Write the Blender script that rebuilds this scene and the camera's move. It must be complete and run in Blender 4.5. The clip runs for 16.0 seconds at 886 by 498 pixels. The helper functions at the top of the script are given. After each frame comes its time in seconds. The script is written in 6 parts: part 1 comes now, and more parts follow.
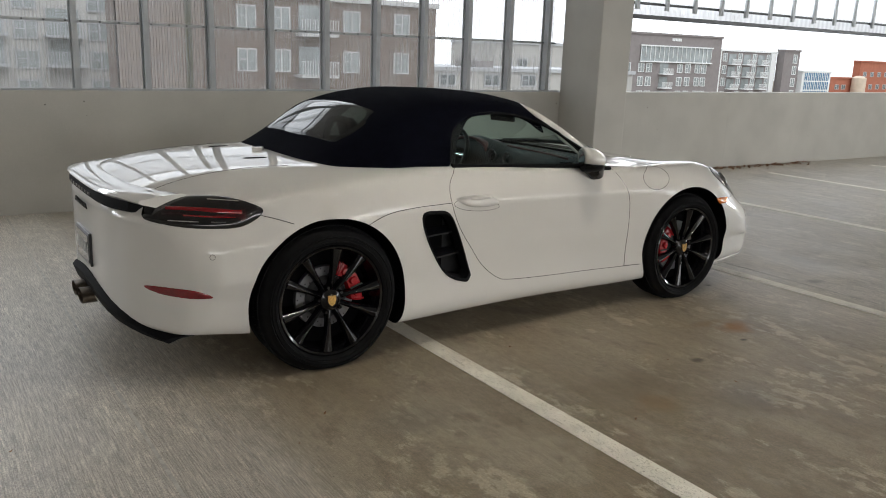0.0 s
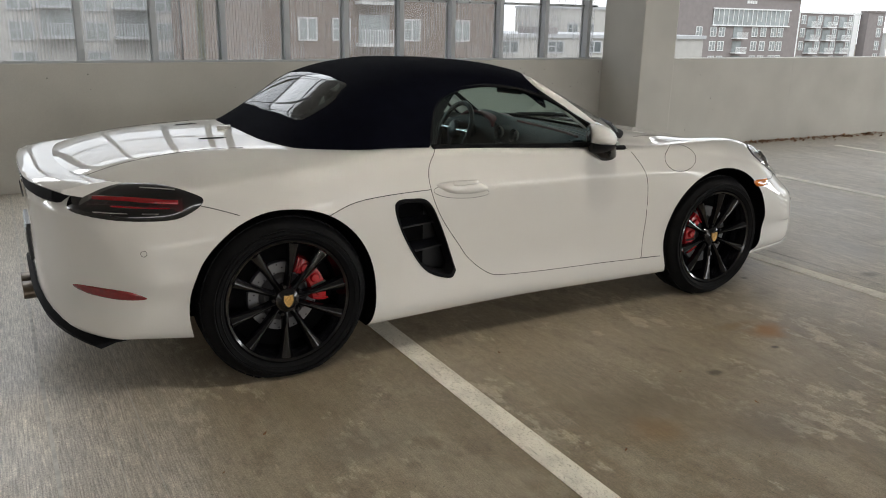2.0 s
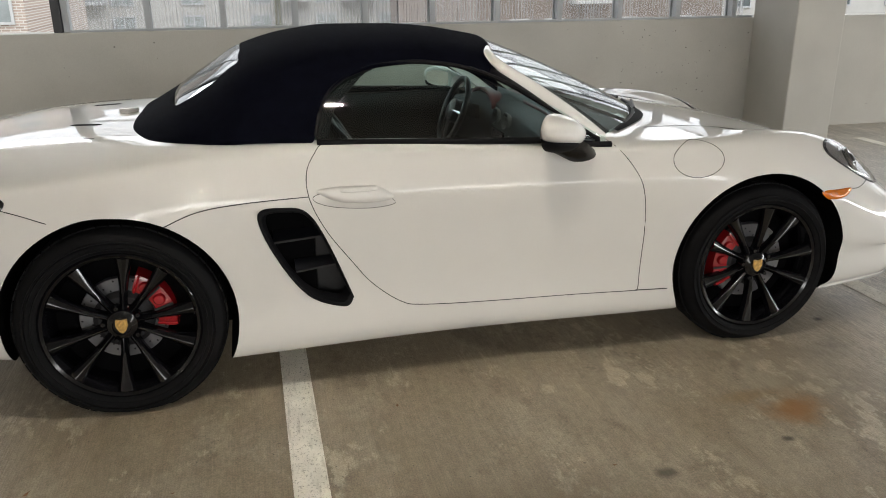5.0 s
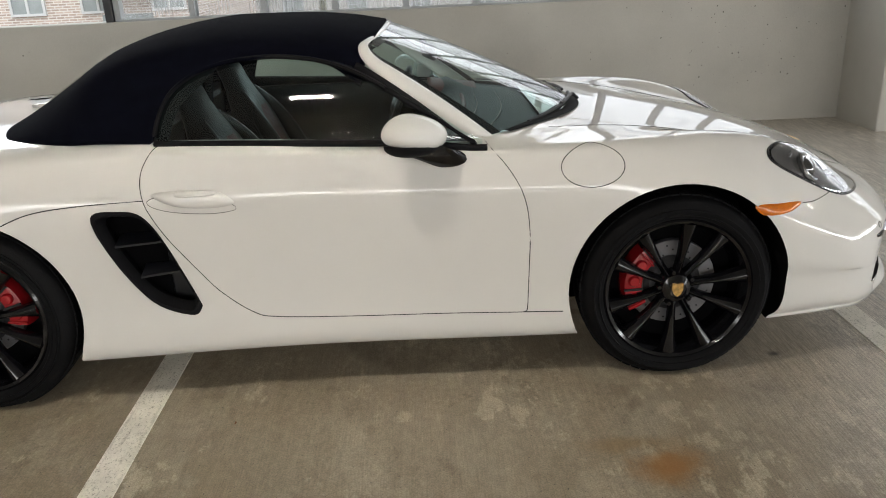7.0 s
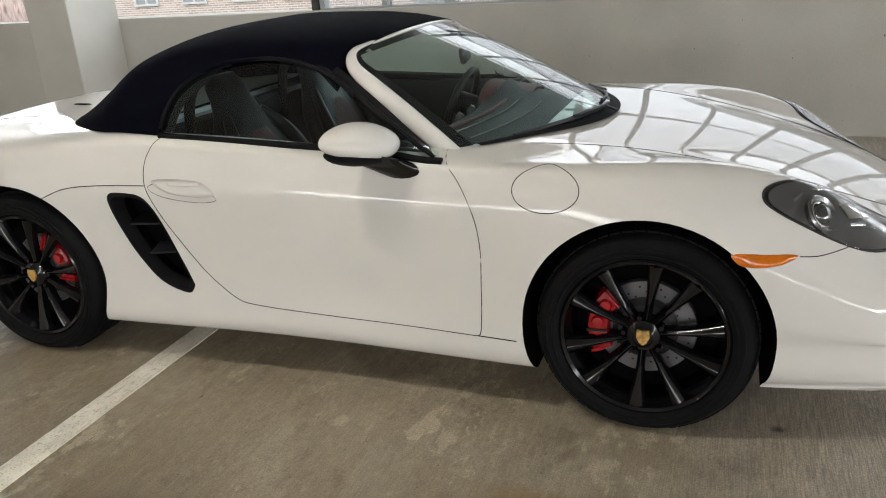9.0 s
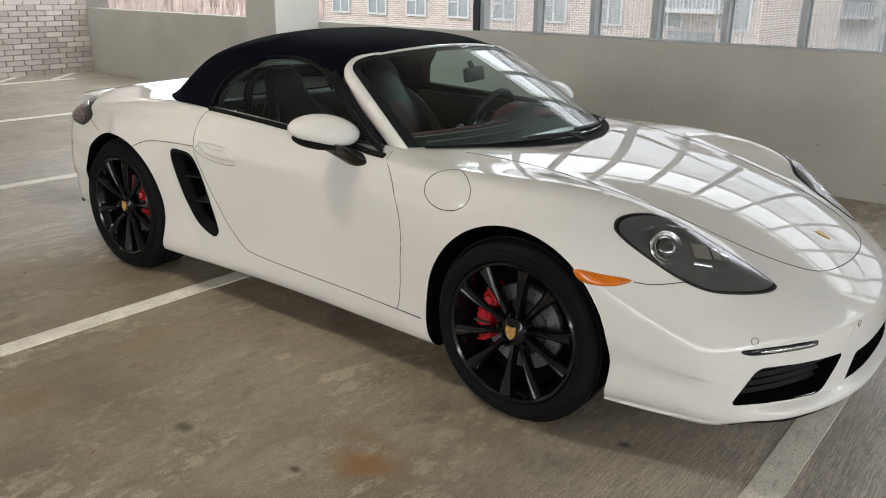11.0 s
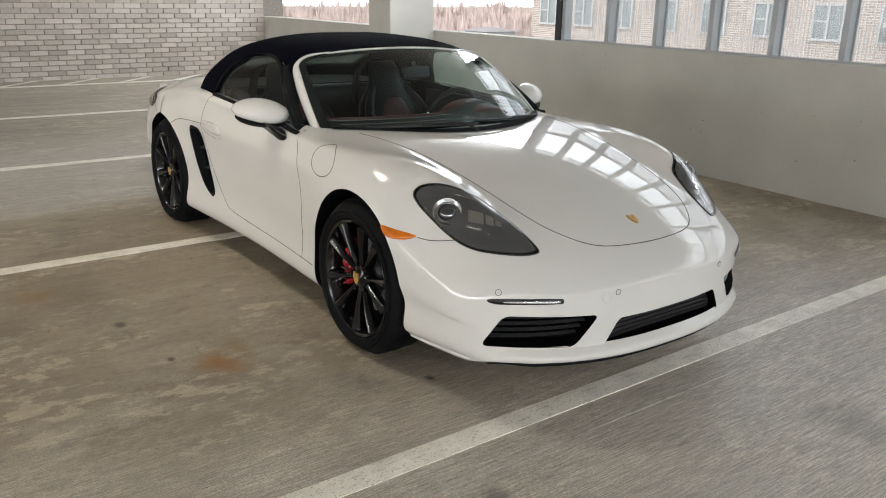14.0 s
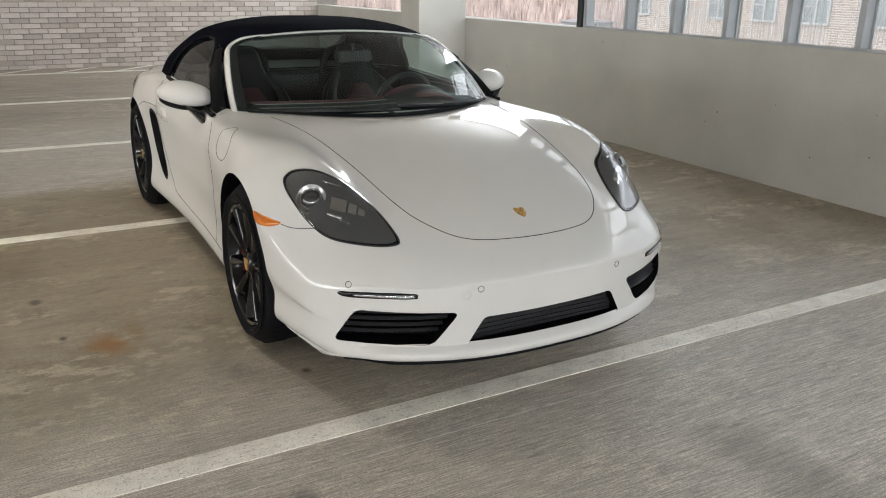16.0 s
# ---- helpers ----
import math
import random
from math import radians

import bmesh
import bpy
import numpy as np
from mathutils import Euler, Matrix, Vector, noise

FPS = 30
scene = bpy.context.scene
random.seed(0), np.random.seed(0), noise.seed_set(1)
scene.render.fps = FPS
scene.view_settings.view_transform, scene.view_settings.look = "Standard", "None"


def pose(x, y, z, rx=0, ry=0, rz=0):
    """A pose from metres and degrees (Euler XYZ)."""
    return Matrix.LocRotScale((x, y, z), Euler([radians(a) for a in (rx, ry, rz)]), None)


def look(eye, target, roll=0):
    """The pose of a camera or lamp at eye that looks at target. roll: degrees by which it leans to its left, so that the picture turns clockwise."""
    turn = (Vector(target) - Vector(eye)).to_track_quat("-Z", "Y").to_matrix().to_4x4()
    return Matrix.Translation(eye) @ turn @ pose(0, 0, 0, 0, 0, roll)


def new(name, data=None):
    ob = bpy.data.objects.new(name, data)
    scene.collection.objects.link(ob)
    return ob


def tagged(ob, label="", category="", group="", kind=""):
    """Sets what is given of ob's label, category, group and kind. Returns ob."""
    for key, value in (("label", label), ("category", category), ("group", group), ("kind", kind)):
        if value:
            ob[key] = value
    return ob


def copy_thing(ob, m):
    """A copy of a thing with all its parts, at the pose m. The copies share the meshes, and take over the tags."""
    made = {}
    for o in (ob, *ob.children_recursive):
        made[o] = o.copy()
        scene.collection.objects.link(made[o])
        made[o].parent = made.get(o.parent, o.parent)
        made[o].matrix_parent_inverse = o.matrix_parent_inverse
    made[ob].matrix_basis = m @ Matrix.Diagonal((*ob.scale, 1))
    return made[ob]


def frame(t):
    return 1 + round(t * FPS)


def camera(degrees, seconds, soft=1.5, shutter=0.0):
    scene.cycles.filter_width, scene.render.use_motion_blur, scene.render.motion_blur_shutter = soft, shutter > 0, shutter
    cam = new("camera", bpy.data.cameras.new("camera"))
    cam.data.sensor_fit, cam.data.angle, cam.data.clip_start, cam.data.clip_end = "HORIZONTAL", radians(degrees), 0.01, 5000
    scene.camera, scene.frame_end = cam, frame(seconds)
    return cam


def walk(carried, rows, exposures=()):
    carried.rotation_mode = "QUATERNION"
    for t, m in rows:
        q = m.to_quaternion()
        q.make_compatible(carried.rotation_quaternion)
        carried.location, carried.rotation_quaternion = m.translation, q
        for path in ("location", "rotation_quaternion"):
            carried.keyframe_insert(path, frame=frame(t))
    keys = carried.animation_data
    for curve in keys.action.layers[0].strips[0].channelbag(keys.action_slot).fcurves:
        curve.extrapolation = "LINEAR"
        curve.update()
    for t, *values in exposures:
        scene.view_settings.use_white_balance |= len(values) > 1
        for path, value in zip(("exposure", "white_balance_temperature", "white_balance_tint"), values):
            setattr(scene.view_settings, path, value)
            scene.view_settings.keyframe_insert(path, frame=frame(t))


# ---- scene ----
cam = camera(58.1, 16.0, 1.0)
PATH = [
    (0, (-2.808, -4.086, 1.473), (-1.716, -2.48, 0.996), 2.0),
    (0.5, (-2.749, -4.067, 1.469), (-1.675, -2.452, 0.98), 2.1),
    (1, (-2.623, -4.016, 1.46), (-1.58, -2.387, 0.951), 1.9),
    (1.5, (-2.422, -3.91, 1.473), (-1.418, -2.265, 0.937), 1.7),
    (2, (-2.211, -3.876, 1.47), (-1.265, -2.204, 0.914), 1.2),
    (2.5, (-1.953, -3.886, 1.484), (-1.077, -2.182, 0.911), 0.7),
    (3, (-1.762, -3.817, 1.471), (-0.965, -2.08, 0.88), 0.5),
    (3.2, (-1.675, -3.752, 1.487), (-0.904, -2.01, 0.878), 0.7),
    (5.3, (-0.586, -3.546, 1.476), (-0.212, -1.694, 0.818), -0.7),
    (5.5, (-0.483, -3.53, 1.477), (-0.149, -1.672, 0.816), -0.8),
    (6, (-0.16, -3.55, 1.492), (0.074, -1.68, 0.82), -1.4),
    (6.5, (0.08, -3.54, 1.485), (0.232, -1.666, 0.803), -1.9),
    (7, (0.369, -3.433, 1.477), (0.402, -1.558, 0.781), -2.6),
    (7.5, (0.645, -3.359, 1.506), (0.558, -1.495, 0.786), -3.2),
    (8, (0.978, -3.367, 1.521), (0.726, -1.519, 0.8), -3.8),
    (8.5, (1.221, -3.266, 1.516), (0.779, -1.457, 0.786), -4.0),
    (8.7, (1.32, -3.189, 1.498), (0.779, -1.404, 0.778), -4.1),
    (10.8, (2.513, -3.082, 1.496), (1.379, -1.563, 0.858), 1.0),
    (11, (2.647, -3.035, 1.493), (1.47, -1.548, 0.86), 0.9),
    (11.5, (2.945, -3.007, 1.509), (1.695, -1.577, 0.883), 1.1),
    (12, (3.225, -3.013, 1.523), (1.918, -1.632, 0.902), 1.3),
    (12.5, (3.454, -2.925, 1.536), (2.091, -1.599, 0.915), 1.4),
    (13, (3.666, -2.726, 1.521), (2.249, -1.459, 0.898), 1.5),
    (13.5, (3.894, -2.617, 1.495), (2.418, -1.419, 0.874), 1.4),
    (14, (4.094, -2.485, 1.518), (2.558, -1.362, 0.903), 1.0),
    (14.5, (4.22, -2.232, 1.498), (2.635, -1.171, 0.895), 0.8),
    (15, (4.334, -2.035, 1.495), (2.719, -1.018, 0.898), 0.7),
    (15.5, (4.447, -1.877, 1.487), (2.808, -0.906, 0.876), 0.6),
    (16, (4.432, -1.687, 1.479), (2.777, -0.764, 0.841), 0.7),
]
walk(cam, [(t, look(eye, target, roll)) for t, eye, target, roll in PATH], [(0, -.32, 6400, 10), (2, -.18, 6450, 10), (3.5, -.04, 6450, 10), (5.5, .11, 6500, 10), (9, .14, 6400, 10), (12, .14, 6400, 10), (14.5, .20, 6400, 10), (16, .20, 6350, 10)])

# ---------------------------------------------------------------- light
LED_STRENGTH, SOUTH_WATTS, EAST_WATTS, NORTH_WATTS = 930, 880, 1650, 12


def floor_z(x, y):
    """The slab falls slightly towards the outer wall."""
    return -0.006 * x - 0.004 * (y + 0.85) + 0.001 + 0.010 * max(0.0, -4.0 - x)


world = bpy.data.worlds.new("overcast_sky")
scene.world = world
world.use_nodes = True
wn = world.node_tree.nodes
wl = world.node_tree.links
sky = wn.new("ShaderNodeTexSky")
sky.sky_type = "NISHITA"
sky.sun_disc = False
sky.sun_elevation = radians(48)
sky.sun_rotation = radians(200)
sky.dust_density = 4.0
grey = wn.new("ShaderNodeMixRGB")
grey.inputs["Fac"].default_value = 0.88
grey.inputs["Color2"].default_value = (9.6, 9.9, 10.3, 1)
wl.new(sky.outputs["Color"], grey.inputs["Color1"])
wl.new(grey.outputs["Color"], wn["Background"].inputs["Color"])
wn["Background"].inputs["Strength"].default_value = 0.22

sun = new("sun", bpy.data.lights.new("sun", "SUN"))
sun.data.energy, sun.data.angle, sun.data.color = 0.8, radians(20), (1.0, 0.97, 0.93)
sun.matrix_world = look((20, -50, 60), (0, 0, 0))


def area_lamp(name, place, target, sx, sy, watts, colour):
    ob = new(name, bpy.data.lights.new(name, "AREA"))
    ob.data.shape, ob.data.size, ob.data.size_y = "RECTANGLE", sx, sy
    ob.data.energy, ob.data.color = watts, colour
    ob.matrix_world = look(place, target)
    return ob


# ---------------------------------------------------------------- materials
def material(name, colour, rough=0.5, metal=0.0, vary=0.12, scale=8.0, bump=0.0, fine=120.0, coat=0.0, spec=0.5, stretch=(1, 1, 1)):
    m = bpy.data.materials.new(name)
    m.use_nodes = True
    nt = m.node_tree
    b = nt.nodes["Principled BSDF"]
    b.inputs["Roughness"].default_value = rough
    b.inputs["Metallic"].default_value = metal
    b.inputs["Coat Weight"].default_value = coat
    b.inputs["Coat Roughness"].default_value = 0.015
    b.inputs["Specular IOR Level"].default_value = spec
    co = nt.nodes.new("ShaderNodeTexCoord")
    mp = nt.nodes.new("ShaderNodeMapping")
    mp.inputs["Scale"].default_value = stretch
    nt.links.new(co.outputs["Object"], mp.inputs["Vector"])
    a = nt.nodes.new("ShaderNodeTexNoise")
    a.inputs["Scale"].default_value, a.inputs["Detail"].default_value = scale, 6
    f = nt.nodes.new("ShaderNodeTexNoise")
    f.inputs["Scale"].default_value, f.inputs["Detail"].default_value = fine, 3
    for n in (a, f):
        nt.links.new(mp.outputs["Vector"], n.inputs["Vector"])
    add = nt.nodes.new("ShaderNodeMath")
    add.operation = "MULTIPLY_ADD"
    add.inputs[1].default_value = 0.4
    nt.links.new(f.outputs["Fac"], add.inputs[0])
    nt.links.new(a.outputs["Fac"], add.inputs[2])
    ramp = nt.nodes.new("ShaderNodeMapRange")
    ramp.inputs["From Min"].default_value, ramp.inputs["From Max"].default_value = 0.45, 0.95
    ramp.inputs["To Min"].default_value, ramp.inputs["To Max"].default_value = 1 - vary, 1 + vary
    nt.links.new(add.outputs[0], ramp.inputs["Value"])
    mul = nt.nodes.new("ShaderNodeVectorMath")
    mul.operation = "SCALE"
    mul.inputs[0].default_value = colour
    nt.links.new(ramp.outputs["Result"], mul.inputs["Scale"])
    nt.links.new(mul.outputs["Vector"], b.inputs["Base Color"])
    if bump:
        bp = nt.nodes.new("ShaderNodeBump")
        bp.inputs["Strength"].default_value, bp.inputs["Distance"].default_value = bump, 0.004
        nt.links.new(f.outputs["Fac"], bp.inputs["Height"])
        nt.links.new(bp.outputs["Normal"], b.inputs["Normal"])
    return m


PAINT = material("white_car_paint", (0.665, 0.655, 0.625), 0.6, vary=0.015, scale=3, coat=1.0, spec=0.04)
FABRIC = material("navy_roof_fabric", (0.0026, 0.0030, 0.0062), 0.95, vary=0.3, scale=20, fine=700, bump=0.4, spec=0.03)
BLACK_GLOSS = material("gloss_black", (0.0035, 0.0035, 0.0045), 0.12, vary=0.2, spec=0.5)
BLACK_MATT = material("black_plastic", (0.012, 0.012, 0.014), 0.55, vary=0.25, fine=300, bump=0.15)
WELL = material("wheel_well_liner", (0.002, 0.002, 0.0025), 0.9, vary=0.3, spec=0.1)
RUBBER = material("tyre_rubber", (0.0050, 0.0050, 0.0056), 0.75, vary=0.4, scale=14, fine=200, bump=0.25, spec=0.13)
SEAL = material("seal_rubber", (0.006, 0.006, 0.007), 0.75, vary=0.2, fine=300, spec=0.12)
CONCRETE_WALL = material("painted_concrete", (0.485, 0.472, 0.432), 0.8, vary=0.11, scale=1.6, fine=130, bump=0.3)
CEILING_MAT = material("ceiling_concrete", (0.46, 0.45, 0.43), 0.85, vary=0.12, scale=1.2, fine=40, bump=0.1)
STEEL = material("painted_steel", (0.38, 0.40, 0.415), 0.45, vary=0.08, scale=5)
DARK_STEEL = material("dark_steel", (0.03, 0.032, 0.035), 0.5, vary=0.15)


# ---------------------------------------------------------------- mesh helpers
def part(name, bm, mat, parent=None, label="", smooth=None):
    me = bpy.data.meshes.new(name)
    bm.to_mesh(me)
    bm.free()
    for m in mat if isinstance(mat, (list, tuple)) else [mat]:
        me.materials.append(m)
    if smooth is not None:
        me.shade_smooth()
        me.set_sharp_from_angle(angle=radians(smooth))
    ob = new(name, me)
    if parent is not None:
        ob.parent = parent
    if label:
        tagged(ob, label)
    return ob


def box_into(bm, x0, x1, y0, y1, z0, z1, bevel=0.0):
    vs = [bm.verts.new(p) for p in ((x0, y0, z0), (x1, y0, z0), (x1, y1, z0), (x0, y1, z0), (x0, y0, z1), (x1, y0, z1), (x1, y1, z1), (x0, y1, z1))]
    fs = [bm.faces.new([vs[i] for i in q]) for q in ((3, 2, 1, 0), (4, 5, 6, 7), (0, 1, 5, 4), (1, 2, 6, 5), (2, 3, 7, 6), (3, 0, 4, 7))]
    if bevel:
        es = list({e for f in fs for e in f.edges})
        bmesh.ops.bevel(bm, geom=es, offset=bevel, segments=2, affect="EDGES", profile=0.5)
    return bm


def box(x0, x1, y0, y1, z0, z1, bevel=0.0):
    return box_into(bmesh.new(), x0, x1, y0, y1, z0, z1, bevel)


def smooth_curve(keys):
    """Monotone cubic through (x, value) keys, as a function."""
    xs = np.array([k[0] for k in keys], float)
    vs = np.array([k[1] for k in keys], float)
    h = np.diff(xs)
    d = np.diff(vs) / h
    m = np.zeros(len(xs))
    m[0], m[-1] = d[0], d[-1]
    for i in range(1, len(xs) - 1):
        if d[i - 1] * d[i] > 0:
            w1, w2 = 2 * h[i] + h[i - 1], h[i] + 2 * h[i - 1]
            m[i] = (w1 + w2) / (w1 / d[i - 1] + w2 / d[i])

    def f(x):
        x = min(max(x, xs[0]), xs[-1])
        i = min(int(np.searchsorted(xs, x, "right")) - 1, len(xs) - 2)
        t = (x - xs[i]) / h[i]
        return float((1 + 2 * t) * (1 - t) ** 2 * vs[i] + t * (1 - t) ** 2 * h[i] * m[i] + t * t * (3 - 2 * t) * vs[i + 1] + t * t * (t - 1) * h[i] * m[i + 1])
    return f


def even_curve(keys, soft=0.0):
    """Natural cubic through (or, with soft, close by) the (x, value) keys, as a function: no kink in the curvature."""
    xs = np.array([k[0] for k in keys], float)
    vs = np.array([k[1] for k in keys], float)
    n = len(xs)
    h = np.diff(xs)
    if soft:
        q, k = np.zeros((n, n - 2)), np.zeros((n - 2, n - 2))
        for i in range(n - 2):
            q[i, i], q[i + 1, i], q[i + 2, i] = 1 / h[i], -1 / h[i] - 1 / h[i + 1], 1 / h[i + 1]
            k[i, i] = (h[i] + h[i + 1]) / 3
            if i:
                k[i, i - 1] = k[i - 1, i] = h[i] / 6
        w = np.diag(soft / np.where(np.abs(xs) > 1.8, 9.0, 1.0))
        vs = vs - w @ q @ np.linalg.solve(k + q.T @ w @ q, q.T @ vs)
    a = np.zeros((n, n))
    r = np.zeros(n)
    a[0, 0] = a[-1, -1] = 1
    for i in range(1, n - 1):
        a[i, i - 1], a[i, i], a[i, i + 1] = h[i - 1], 2 * (h[i - 1] + h[i]), h[i]
        r[i] = 6 * ((vs[i + 1] - vs[i]) / h[i] - (vs[i] - vs[i - 1]) / h[i - 1])
    m = np.linalg.solve(a, r)

    def f(x):
        x = min(max(x, xs[0]), xs[-1])
        i = min(int(np.searchsorted(xs, x, "right")) - 1, n - 2)
        p, q = xs[i + 1] - x, x - xs[i]
        return float((m[i] * p ** 3 + m[i + 1] * q ** 3) / (6 * h[i]) + (vs[i] / h[i] - m[i] * h[i] / 6) * p + (vs[i + 1] / h[i] - m[i + 1] * h[i] / 6) * q)
    return f


def even_spline(points, n):
    """A curve of even curvature through 2D points, n samples a span."""
    d = [0.0]
    for a, b in zip(points, points[1:]):
        d.append(d[-1] + math.hypot(b[0] - a[0], b[1] - a[1]) ** 0.8)
    fx, fy = even_curve([(t, p[0]) for t, p in zip(d, points)]), even_curve([(t, p[1]) for t, p in zip(d, points)])
    out = []
    for i in range(len(points) - 1):
        for s in range(n):
            t = d[i] + (d[i + 1] - d[i]) * s / n
            out.append(Vector((fx(t), fy(t), 0)))
    out.append(Vector((points[-1][0], points[-1][1], 0)))
    return out


def spline(points, n, closed=False):
    """Centripetal-like Catmull-Rom through the points, n samples a span."""
    p = [Vector(q) for q in points]
    k = len(p)
    out = []
    for i in range(k if closed else k - 1):
        a, b, c, d = (p[(i + j) % k] if closed else p[min(max(i + j, 0), k - 1)] for j in (-1, 0, 1, 2))
        for s in range(n):
            t = s / n
            out.append(0.5 * ((2 * b) + (c - a) * t + (2 * a - 5 * b + 4 * c - d) * t * t + (3 * b - a - 3 * c + d) * t ** 3))
    if not closed:
        out.append(p[-1])
    return out


def grid_into(bm, rows, closed=False, flip=False):
    vs = [[bm.verts.new(p) for p in r] for r in rows]
    m = len(rows[0])
    for i in range(len(rows) - 1):
        for j in range(m if closed else m - 1):
            k = (j + 1) % m
            q = [vs[i][j], vs[i][k], vs[i + 1][k], vs[i + 1][j]]
            bm.faces.new(q[::-1] if flip else q)
    return vs


def tube_into(bm, points, radius, sides=6, closed=False, up=(0, 0, 1)):
    pts = [Vector(p) for p in points]
    n = len(pts)
    rows = []
    for i, p in enumerate(pts):
        a = pts[(i - 1) % n] if closed or i else p
        b = pts[(i + 1) % n] if closed or i < n - 1 else p
        t = (b - a).normalized()
        u = t.cross(Vector(up))
        u = t.cross(Vector((1, 0, 0))) if u.length < 1e-3 else u
        u.normalize()
        w = u.cross(t)
        r = radius(i / max(n - 1, 1)) if callable(radius) else radius
        rows.append([p + r * (math.cos(2 * math.pi * k / sides) * u + math.sin(2 * math.pi * k / sides) * w) for k in range(sides)])
    if closed:
        rows.append(rows[0])
    vs = grid_into(bm, rows, closed=True)
    if not closed:
        bm.faces.new(vs[0][::-1])
        bm.faces.new(vs[-1])
    else:
        bmesh.ops.remove_doubles(bm, verts=vs[0] + vs[-1], dist=1e-6)
    return bm


def lathe_into(bm, profile, n=48, axis="y", centre=(0, 0, 0)):
    """Revolve (radius, along) pairs round an axis."""
    c = Vector(centre)
    rows = []
    for r, h in profile:
        row = []
        for k in range(n):
            a = 2 * math.pi * k / n
            p = (r * math.cos(a), h, r * math.sin(a)) if axis == "y" else (r * math.cos(a), r * math.sin(a), h)
            row.append(c + Vector(p))
        rows.append(row)
    grid_into(bm, rows, closed=True, flip=axis == "y")
    return bm


def thing(name, label, category, place=None, kind="", group=""):
    ob = new(name)
    ob.empty_display_size = 0.1
    if place is not None:
        ob.matrix_world = place
    return tagged(ob, label, category, group, kind)


# ---------------------------------------------------------------- structure
def sloped(bm):
    for v in bm.verts:
        v.co.z += floor_z(v.co.x, v.co.y)
    return bm


def floor_material():
    """Broomed concrete: mottled grey and brown, fine streaks along the stalls, specks, two rust stains and oil spots."""
    m = bpy.data.materials.new("broomed_concrete")
    m.use_nodes = True
    nt = m.node_tree
    L = nt.links.new
    b = nt.nodes["Principled BSDF"]
    co = nt.nodes.new("ShaderNodeTexCoord").outputs["Object"]

    def tex(scale, detail, stretch=(1, 1, 1), rough=.55):
        mp = nt.nodes.new("ShaderNodeMapping")
        mp.inputs["Scale"].default_value = stretch
        L(co, mp.inputs["Vector"])
        n = nt.nodes.new("ShaderNodeTexNoise")
        n.inputs["Scale"].default_value, n.inputs["Detail"].default_value, n.inputs["Roughness"].default_value = scale, detail, rough
        L(mp.outputs["Vector"], n.inputs["Vector"])
        return n.outputs["Fac"]

    def ramp(v, lo, hi, a=0.0, c=1.0):
        r = nt.nodes.new("ShaderNodeMapRange")
        r.interpolation_type = "SMOOTHSTEP"
        for key, val in (("From Min", lo), ("From Max", hi), ("To Min", a), ("To Max", c)):
            r.inputs[key].default_value = val
        L(v, r.inputs["Value"])
        return r.outputs["Result"]

    def mix(fac, c1, c2, mode="MIX"):
        x = nt.nodes.new("ShaderNodeMixRGB")
        x.blend_type = mode
        for sock, val in zip(x.inputs, (fac, c1, c2)):
            if isinstance(val, (int, float)):
                sock.default_value = val
            elif isinstance(val, tuple):
                sock.default_value = (*val, 1)
            else:
                L(val, sock)
        return x.outputs["Color"]

    def scaled(col, v):
        s = nt.nodes.new("ShaderNodeVectorMath")
        s.operation = "SCALE"
        L(col, s.inputs[0])
        L(v, s.inputs["Scale"])
        return s.outputs["Vector"]

    big, mid, patchy = tex(.55, 4), tex(2.6, 7, (1, .6, 1), .62), tex(5.5, 6, (1, .7, 1), .7)
    streak, grit, specks = tex(11, 5, (18, .8, 1), .62), tex(190, 3), tex(85, 3)
    broad = tex(3, 3, (5, .35, 1))
    col = mix(ramp(big, .36, .64), (.262, .214, .146), (.335, .283, .208))
    col = mix(ramp(mid, .48, .60, 0, .65), col, (.395, .345, .265))
    col = mix(ramp(patchy, .54, .66, 0, .55), col, (.185, .15, .108))

    def both(p, q):
        w = nt.nodes.new("ShaderNodeMath")
        w.operation = "MULTIPLY"
        L(p, w.inputs[0])
        L(q, w.inputs[1])
        return w.outputs[0]
    # laitance worn through in ragged flakes
    flake = both(ramp(tex(1.7, 9, (1.25, .7, 1), .68), .51, .57), ramp(tex(9, 7, (1.3, .7, 1), .68), .46, .56))
    col = mix(ramp(flake, 0, 1, 0, .8), col, (.50, .445, .34))
    flake = both(ramp(tex(.8, 7, (1, .8, 1), .66), .52, .60), ramp(tex(42, 6, (1.4, .6, 1), .75), .47, .57))
    col = mix(ramp(flake, 0, 1, 0, .3), col, (.46, .41, .325))
    col = mix(ramp(tex(.9, 6, (1, 1, 1), .6), .56, .66, 0, .5), col, (.165, .14, .11))
    # three pours of concrete, the middle bay browner; outer paleness also paints in daylight
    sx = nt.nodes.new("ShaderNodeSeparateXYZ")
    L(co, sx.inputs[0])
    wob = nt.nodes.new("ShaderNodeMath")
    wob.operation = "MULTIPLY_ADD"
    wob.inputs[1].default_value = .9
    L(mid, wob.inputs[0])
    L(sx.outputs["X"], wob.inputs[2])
    col = scaled(col, ramp(tex(34, 6, (1, .7, 1), .7), .3, .7, .90, 1.10))
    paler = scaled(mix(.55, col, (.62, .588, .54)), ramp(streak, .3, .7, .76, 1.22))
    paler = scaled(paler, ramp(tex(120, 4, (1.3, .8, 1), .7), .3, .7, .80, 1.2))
    # daylight reach put into the blend: weaker far west, spilling inward from the east
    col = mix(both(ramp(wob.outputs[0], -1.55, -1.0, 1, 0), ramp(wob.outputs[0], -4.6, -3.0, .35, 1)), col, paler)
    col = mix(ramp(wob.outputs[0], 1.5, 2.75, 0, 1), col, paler)
